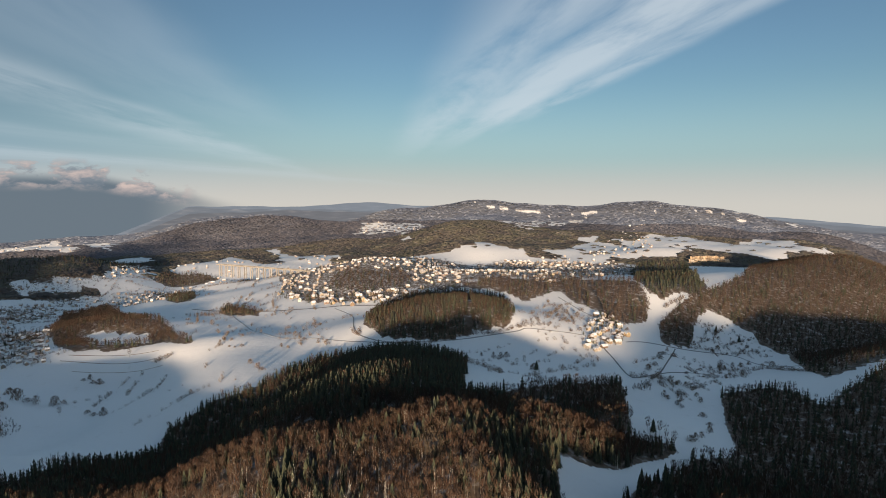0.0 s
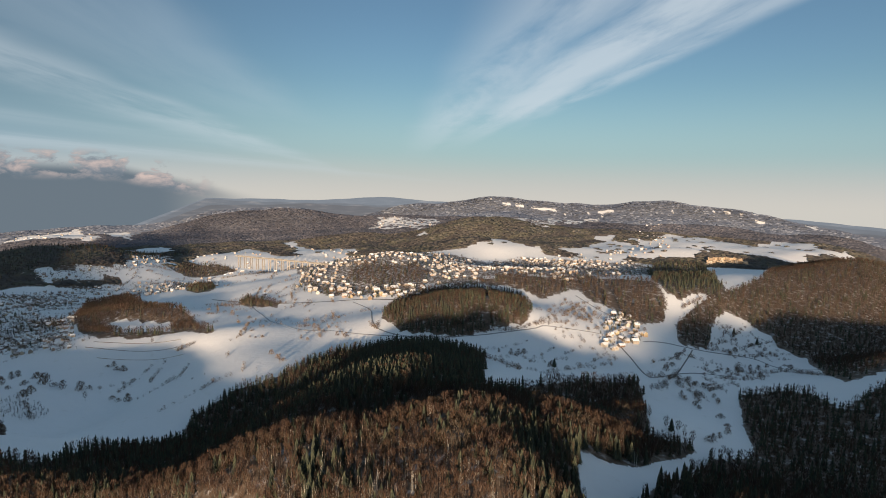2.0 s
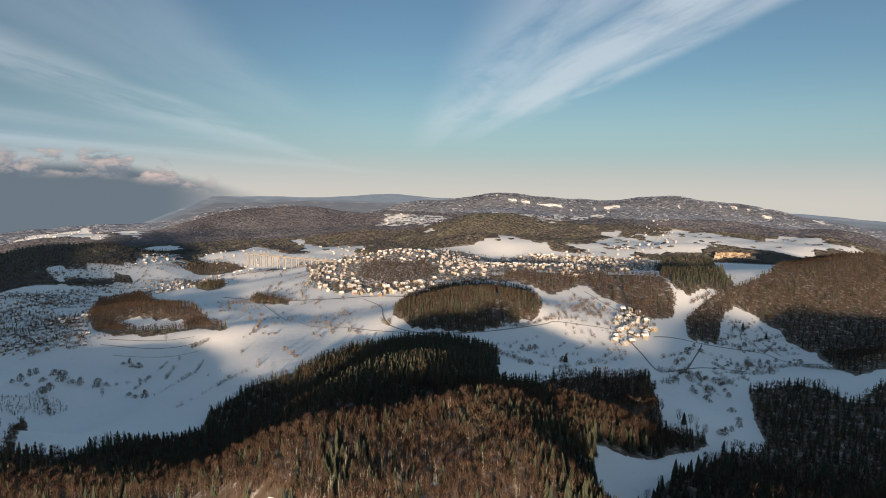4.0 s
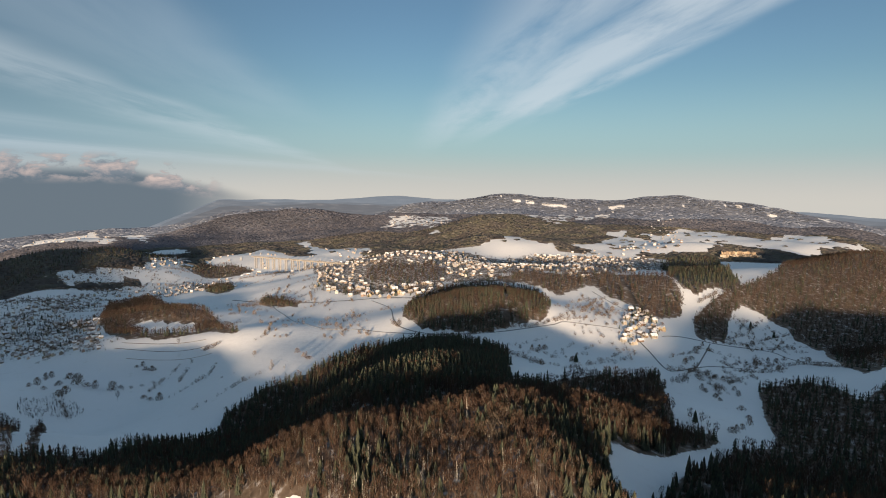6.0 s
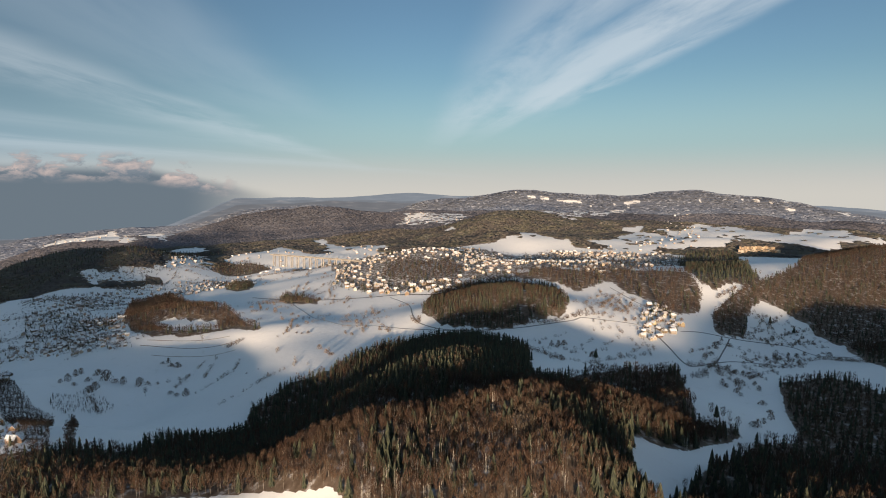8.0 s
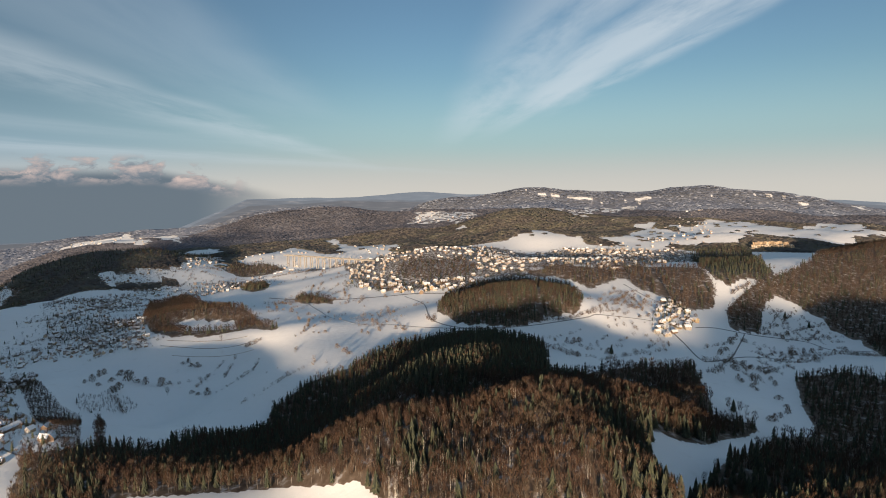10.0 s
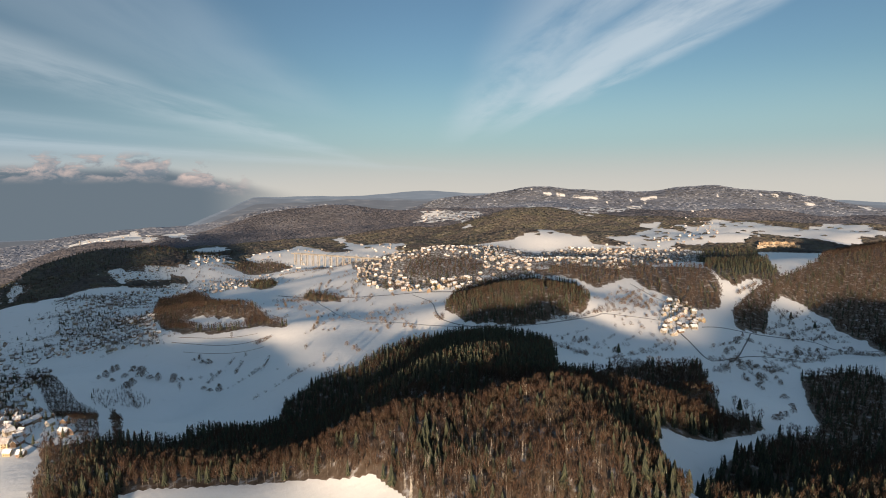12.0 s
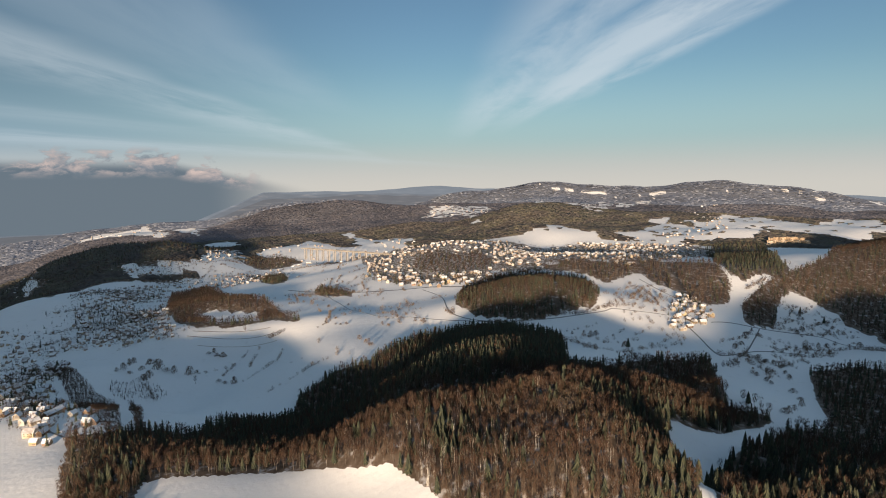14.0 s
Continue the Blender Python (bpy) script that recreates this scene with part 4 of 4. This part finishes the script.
# ---- viaduct ----
def viaduct():
    root = tagged(new("viaduct"), "long pale concrete motorway viaduct on twin piers", "bridge")
    a, b = Vector((-757, 2000, 42)), Vector((-294, 1760, 58))
    along = (b - a).normalized()
    turn = math.degrees(math.atan2(along.y, along.x))
    length = (b - a).length
    root.matrix_world = pose(*a, 0, 0, turn)
    bm = bmesh.new()
    box(bm, 0, length, -7, 7, -2.2, 0)
    part("deck", bm, CONCRETE, root)
    for side in (-1, 1):
        bm = bmesh.new()
        box(bm, 0, length, side * 6.8 - 0.2, side * 6.8 + 0.2, 0.004, 1.1)
        part("parapet", bm, CONCRETE, root)
    bm = bmesh.new()
    box(bm, -1.3, 1.3, -1.0, 1.0, -40, -2.2)
    first = part("pier", bm, CONCRETE, root)
    count = 19
    for k in range(count):
        for side in (-4, 4):
            ob = first if k == 0 and side == -4 else new("pier", first.data)
            ob.parent, ob.location = root, (length * (k + 0.5) / count, side, 0)


viaduct()


# ---- roads ----
def ribbon(name, label, points, width, mat, lift=0.35, step=8.0):
    pts = [Vector((x, y, 0)) for x, y in points]
    line = []
    for k in range(len(pts) - 1):
        p0, p1, p2, p3 = pts[max(k - 1, 0)], pts[k], pts[k + 1], pts[min(k + 2, len(pts) - 1)]
        n = max(2, int((p2 - p1).length / step))
        for j in range(n):
            t = j / n
            line.append(0.5 * ((2 * p1) + (p2 - p0) * t + (2 * p0 - 5 * p1 + 4 * p2 - p3) * t * t + (3 * p1 - p0 - 3 * p2 + p3) * t**3))
    line.append(pts[-1])
    bm = bmesh.new()
    rows = []
    for k, p in enumerate(line):
        d = (line[min(k + 1, len(line) - 1)] - line[max(k - 1, 0)]).normalized()
        side = Vector((-d.y, d.x, 0)) * width / 2
        row = []
        for q, drop in ((p + side * 1.25, -0.8), (p + side, 0), (p - side, 0), (p - side * 1.25, -0.8)):
            row.append(bm.verts.new((q.x, q.y, height(q.x, q.y) + lift + drop)))
        rows.append(row)
    for r0, r1 in zip(rows, rows[1:]):
        for k in range(3):
            bm.faces.new((r0[k], r0[k + 1], r1[k + 1], r1[k]))
    me = bpy.data.meshes.new(name)
    bm.to_mesh(me)
    bm.free()
    me.materials.append(mat)
    return tagged(new(name, me), label, "road", kind="structure")


ROADS = [
    [(-601, 1423), (-442, 1328), (-299, 1285), (-207, 1267), (-105, 1211), (-74, 1211)], [(-475, 1324), (-315, 1045), (-223, 1005), (-157, 958), (-68, 910)],
    [(-233, 1257), (-183, 1168), (-155, 1012), (-127, 955), (-69, 914), (-7, 911), (103, 948), (132, 965), (186, 961), (215, 953)], [(282, 944), (390, 1015), (492, 1040), (517, 999), (542, 861)],
    [(220, 1191), (251, 1085), (269, 1058)], [(237, 909), (242, 867), (245, 806), (259, 802), (323, 844), (402, 886)], [(273, 1020), (249, 968), (233, 908)],
    [(-1124, 1324), (-1156, 1602), (-1108, 1725), (-1029, 1793)], [(-1064, 1251), (-1013, 1353), (-1049, 1582)], [(383, 1007), (303, 842), (273, 800)], [(-615, 597), (-534, 503), (-502, 470), (-467, 454), (-443, 446)],
    [(-767, 1896), (-649, 1888), (-623, 2204)], [(-474, 1873), (-349, 1500), (-319, 1419)],
]
for k, line in enumerate(ROADS):
    ribbon("road", "narrow dark wet road between snowy fields", line, 4.2 if k == 0 else 1.7, ASPHALT)


for line in ([(-646, 999), (-586, 999), (-498, 997), (-462, 999)], [(-613, 977), (-543, 975), (-457, 965)], [(-642, 1016), (-563, 1022), (-493, 1026)]):
    ribbon("terrace_bank", "low bare earth bank along a snowy field", line, 0.6, EARTH, 0.4)


# ---- shrubs and single trees ----
def shrub_shape(rng, h, twigs):
    s = Shape()
    for _ in range(5):
        t = rng.uniform(0, 6.28)
        s.tube((0, 0, -0.5), (math.cos(t) * h * 0.4, math.sin(t) * h * 0.4, h * rng.uniform(0.6, 0.9)), 0.09, 0.02, 3, 0)
    for _ in range(twigs):
        t, r, z = rng.uniform(0, 6.28), h * 0.62 * math.sqrt(rng.uniform(0, 1)), h * rng.uniform(0.12, 1.0)
        r *= math.sqrt(max(0.05, 1 - (z / h) ** 2)) + 0.1
        c = Vector((math.cos(t) * r, math.sin(t) * r, z))
        up = Vector((math.cos(t) * 0.5, math.sin(t) * 0.5, 1)).normalized() * h * rng.uniform(0.08, 0.16)
        side = Vector((rng.uniform(-1, 1), rng.uniform(-1, 1), 0)).normalized() * rng.uniform(0.08, 0.2)
        s.tri(c - up - side, c - up * 0.6 + side, c + up, 0)
    return s


def mesh_of(name, s, mats, slots=None):
    """A mesh of the shape's faces in the given material slots."""
    faces = [f for f, m in zip(s.f, s.m) if slots is None or m in slots]
    used = sorted({k for f in faces for k in f})
    at = {k: n for n, k in enumerate(used)}
    me = bpy.data.meshes.new(name)
    me.from_pydata([s.v[k] for k in used], [], [tuple(at[k] for k in f) for f in faces])
    for m in mats:
        me.materials.append(m)
    return me


def tree_thing(name, s, crown_mat, label, category, group):
    root = tagged(new(name), label, category, group)
    for piece, slot, mat in (("trunk", 0, BARK), ("crown", 1, crown_mat)):
        ob = new(piece, mesh_of(piece, s, [mat], (slot,)))
        ob.parent = root
    return root


BUSHES = [mesh_of("shrub", shrub_shape(random, 4.0, 170), [SHRUB]) for _ in range(5)]


def plant_shrub(x, y, size, group):
    ob = tagged(new("shrub", random.choice(BUSHES)), "bare brown shrub standing in snow", "shrub", group)
    ob.matrix_world = pose(x, y, height(x, y), 0, 0, random.uniform(-2, 334)) @ Matrix.Diagonal((size * random.uniform(0.6, 1.7), size * random.uniform(0.7, 1.2), size * random.uniform(0.6, 1.5), 1))


SHRUBS = [
    [(12, 810), (1, 811), (50, 851), (77, 846), (86, 857), (66, 839), (113, 767), (109, 761), (116, 768), (-582, 956), (-562, 947), (-549, 943), (-573, 959), (-349, 964), (-368, 975), (-338, 958), (-328, 960)],
    [(290, 674), (283, 640), (233, 567), (238, 567), (250, 582), (267, 603), (319, 778), (314, 750), (310, 729), (314, 785), (297, 796), (305, 789), (275, 798), (282, 786)],
    [(281, 834), (298, 857), (319, 899), (339, 938), (356, 970), (441, 970), (443, 956), (462, 970), (480, 979), (500, 994), (509, 968), (524, 965), (408, 926), (381, 901), (339, 846)],
    [(-649, 812), (-666, 853), (-674, 877), (-635, 837), (-649, 883), (-619, 857), (-605, 858), (-591, 856), (-651, 798), (-606, 810), (-605, 794), (-632, 801), (-505, 835), (-488, 822), (-465, 805), (-560, 871), (-568, 862)],
    [(93, 483), (277, 714), (278, 704), (271, 731), (269, 738), (-258, 1027), (-237, 1002), (-208, 975), (-191, 963), (-264, 960), (-252, 954), (-279, 853), (-264, 832), (-253, 822), (-206, 818), (-219, 800)],
    [(-494, 1221), (-465, 1193), (-449, 1179), (-418, 1159), (-399, 1139), (-536, 1247), (-512, 1235), (-515, 1382), (-510, 1410), (-485, 1378), (-461, 1346), (-445, 1339), (-429, 1327), (-404, 1314)],
    [(194, 1049), (199, 1022), (176, 1029), (205, 1011), (212, 1000), (198, 1096), (215, 1077), (227, 1047), (200, 966), (215, 972), (308, 1044), (302, 1008), (297, 979), (228, 989)],
    [(497, 1112), (514, 1128), (537, 1106), (536, 1093), (541, 1084), (522, 1093), (544, 1072), (432, 1050), (441, 1050), (422, 1049), (458, 1035), (473, 1050)],
]
for k, spots in enumerate(SHRUBS):
    for x, y in spots:
        plant_shrub(x, y, random.uniform(1.0, 1.9) * (1.6 if k == 3 else 1.0), "shrubs in the fields")
HEDGES = [
    [(-1135, 1339), (-1133, 1480), (-1140, 1673), (-1060, 1682)], [(-998, 1181), (-946, 1205), (-814, 1095)], [(-1077, 1298), (-984, 1312), (-806, 1200)], [(-961, 1267), (-855, 1239)], [(-630, 2235), (-639, 1861), (-757, 1868)],
    [(-347, 1698), (-258, 1650)], [(-41, 892), (-15, 908), (20, 925)], [(416, 1034), (467, 1046)], [(486, 1235), (418, 1165)], [(-552, 1327), (-467, 1321), (-384, 1310)], [(-7, 918), (48, 934)], [(427, 939), (456, 999)],
    [(244, 802), (267, 804), (292, 805)], [(309, 792), (296, 804), (279, 807)], [(8, 801), (23, 780), (50, 747), (65, 700)], [(433, 943), (509, 951), (503, 845), (505, 802)],
    [(-593, 781), (-556, 742)], [(-140, 990), (-143, 969), (-156, 997)], [(-78, 916), (-59, 899), (-41, 905)], [(29, 930), (84, 943), (134, 979)],
    [(-460, 985), (-482, 984), (-451, 993)], [(-916, 1119), (-754, 1005), (-672, 999)], [(-1428, 1452), (-1599, 1775), (-1495, 1766)], [(-1047, 1150), (-1006, 1202), (-950, 1238), (-828, 1216)], [(-1034, 1435), (-958, 1514), (-960, 1769)], [(-952, 1426), (-810, 1245), (-876, 1523)], [(-1100, 1238), (-1052, 1308), (-1046, 1479), (-1004, 1563)], [(-1027, 1076), (-999, 1120), (-967, 1146)], [(-945, 901), (-878, 896), (-727, 751)], [(-644, 585), (-605, 572), (-559, 541)], [(281, 781), (291, 755), (286, 725)],
]
HEDGE_SHAPES = [packed(shrub_shape(random, 4.0, 40)) for _ in range(5)]
for line in HEDGES:
    spots = []
    for (x0, y0), (x1, y1) in zip(line, line[1:]):
        n = max(2, int(math.hypot(x1 - x0, y1 - y0) / 3.0))
        for t in (np.arange(n) + rng.uniform(0, 1, n)) / n:
            spots.append((x0 + (x1 - x0) * t, y0 + (y1 - y0) * t))
    x, y = np.array(spots).T + rng.uniform(-3, 3, (2, len(spots)))
    size = rng.uniform(0.8, 2.0, len(x))
    ob = joined("hedgerow", HEDGE_SHAPES, rng.integers(0, 5, len(x)), np.stack([x, y, land(x, y)], -1), np.stack([size, size], -1), rng.uniform(0, 6.28, len(x)), [SHRUB])
    tagged(ob, "bare brown hedgerow along a snowy field", "hedge", kind="stuff")
# Thin lines of scrub along field edges across the valley floor.
VALLEY = [
    ([(-578, 1187), (-569, 1374), (-405, 1396), (-204, 1238), (-168, 973), (-252, 954), (-397, 1000)], 47), ([(-981, 1159), (-1108, 1305), (-1163, 1588), (-1081, 1683), (-795, 1201), (-634, 965), (-747, 982)], 61),
    ([(-921, 2024), (-837, 2265), (-635, 2275), (-341, 1494), (-405, 1396), (-578, 1402), (-716, 1594)], 47), ([(45, 897), (166, 948), (207, 906), (232, 798), (77, 690)], 16),
    ([(256, 826), (323, 951), (504, 1026), (448, 883), (294, 737)], 22), ([(-1216, 1844), (-1085, 2114), (-904, 2029), (-997, 1806), (-1118, 1743)], 47), ([(-563, 857), (-524, 933), (-354, 900), (-254, 810), (-341, 720)], 11),
    ([(112, 947), (176, 1115), (216, 1157), (232, 1005), (194, 958)], 25), ([(443, 1065), (501, 1168), (559, 1139), (570, 1032), (510, 1041)], 22),
]
for poly, count in VALLEY:
    px, py = scatter(poly, 12.0, rng)
    lines = []
    for k in rng.choice(len(px), min(count, len(px)), replace=False):
        turn, length = rng.choice([0.35, 1.75, 0.9]) + rng.normal(0, 0.15), rng.uniform(15, 110)
        n = max(2, int(length / 3.5 * rng.uniform(0.4, 1.0)))
        t = rng.uniform(-0.5, 0.5, n) * length
        lines.append(np.stack([px[k] + t * math.cos(turn), py[k] + t * math.sin(turn)]))
    x, y = np.concatenate(lines, 1) + rng.uniform(-1.5, 1.5, (2, sum(q.shape[1] for q in lines)))
    size = rng.uniform(0.4, 1.5, len(x)) ** 1.2
    ob = joined("field_scrub", HEDGE_SHAPES, rng.integers(0, 5, len(x)), np.stack([x, y, land(x, y)], -1), np.stack([size, size], -1), rng.uniform(0, 6.28, len(x)), [SHRUB])
    tagged(ob, "lines of low bare scrub along snowy field edges", "scrub", kind="stuff")
# Single trees in the fields.
for x, y in [(-540, 828), (211, 549), (206, 557), (201, 559), (195, 560), (190, 560), (114, 756), (-254, 810), (500, 1119), (535, 1102), (221, 927), (-683, 999), (-679, 1003), (-539, 1017)]:
    stand(int(rng.integers(0, 11)) if x > 0 else 2, (x, y, height(x, y)), (1.2, 0.85), 1.0, "single field trees")


# ---- quarry ----
def quarry():
    root = tagged(new("quarry"), "stepped tan rock quarry cut into a wooded hill", "quarry")
    x0, y0 = 852, 1950
    root.location = (x0, y0, height(x0, y0) - 6)
    for k in range(3):
        bm = bmesh.new()
        rows = []
        n = 40
        for j in range(n + 1):
            t = j / n
            bend = 26 * math.cos((t - 0.5) * 2.6) + 5 * math.sin(t * 23 + k) + 3 * math.sin(t * 47)
            xx = (t - 0.5) * (150 - 20 * k)
            yy = k * 16 + bend
            zz = k * 9 + 1.2 * math.sin(t * 31 + k)
            rows.append([bm.verts.new(p) for p in ((xx, yy - 15, zz - 4), (xx, yy, zz), (xx + 2 * math.sin(t * 61), yy + 3, zz + 8.5), (xx, yy + 20, zz + 9))])
        for r0, r1 in zip(rows, rows[1:]):
            for q in range(3):
                bm.faces.new((r0[q], r1[q], r1[q + 1], r0[q + 1]))
        part("rock_bench", bm, ROCK, root)


ROCK = varied("quarry_rock", [(0.3, (0.26, 0.19, 0.13)), (0.5, (0.42, 0.32, 0.22)), (0.75, (0.56, 0.50, 0.42))], 0.9, 0.06, False, 0.2, 1.5)
quarry()


# ---- ridges beyond the land ----
def far_ridges():
    """Ridges at the edge of sight, one behind the other, haze painted as glow."""
    for rad, crest0, wave, seed, mat in ((4908, 212, 5, 2.0, 2), (4900, 190, 8, 7.0, 1), (4892, 165, 9, 4.4, 0)):
        bm = bmesh.new()
        last = None
        for j in range(401):
            a = radians(-50 + 100 * j / 400)
            up = wave * (math.sin(a * 13 + seed) + 0.6 * math.sin(a * 29 + seed * 2) + 0.35 * math.sin(a * 61 + seed) + 0.2 * math.sin(a * 143))
            deg = math.degrees(a)
            crest = crest0 + up + (32 * math.exp(-(((deg + 8.2) / 3.6) ** 2)) if mat == 2 else 0) - 6 * max(0, deg - 18) - 300 * max(0.0, min(1.0, (-23 - deg) / 8))
            row = [bm.verts.new((rad * math.sin(a), rad * math.cos(a), z)) for z in (-60, crest * 0.6, crest)]
            row.append(bm.verts.new(((rad + 5) * math.sin(a), (rad + 5) * math.cos(a), crest - 30)))
            if last:
                for q in range(3):
                    bm.faces.new((last[q], row[q], row[q + 1], last[q + 1]))
            last = row
        me = bpy.data.meshes.new("backdrop")
        bm.to_mesh(me)
        bm.free()
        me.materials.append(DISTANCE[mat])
        tagged(new("backdrop", me), "blue-grey hazy mountain ridges with snow patches far away", "mountains", kind="structure")


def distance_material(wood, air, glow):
    m, tree, bsdf = material("haze_glow_distance", 1.0)
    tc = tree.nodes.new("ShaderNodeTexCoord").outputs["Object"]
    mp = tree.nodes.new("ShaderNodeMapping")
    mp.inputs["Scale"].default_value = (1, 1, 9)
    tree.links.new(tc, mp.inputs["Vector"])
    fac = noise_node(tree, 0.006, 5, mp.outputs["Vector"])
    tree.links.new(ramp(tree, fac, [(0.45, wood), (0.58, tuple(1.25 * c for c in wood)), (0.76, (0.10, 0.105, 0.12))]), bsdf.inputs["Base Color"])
    # Haze imitated by bluish emission; the ridges are no light source.
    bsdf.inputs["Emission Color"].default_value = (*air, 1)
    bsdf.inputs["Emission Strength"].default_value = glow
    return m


# Bluish base and emission paint the haze, stronger for farther ridges.
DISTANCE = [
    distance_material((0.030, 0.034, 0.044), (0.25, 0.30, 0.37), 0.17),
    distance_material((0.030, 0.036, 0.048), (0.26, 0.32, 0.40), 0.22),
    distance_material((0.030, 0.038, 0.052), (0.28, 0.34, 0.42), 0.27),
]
far_ridges()
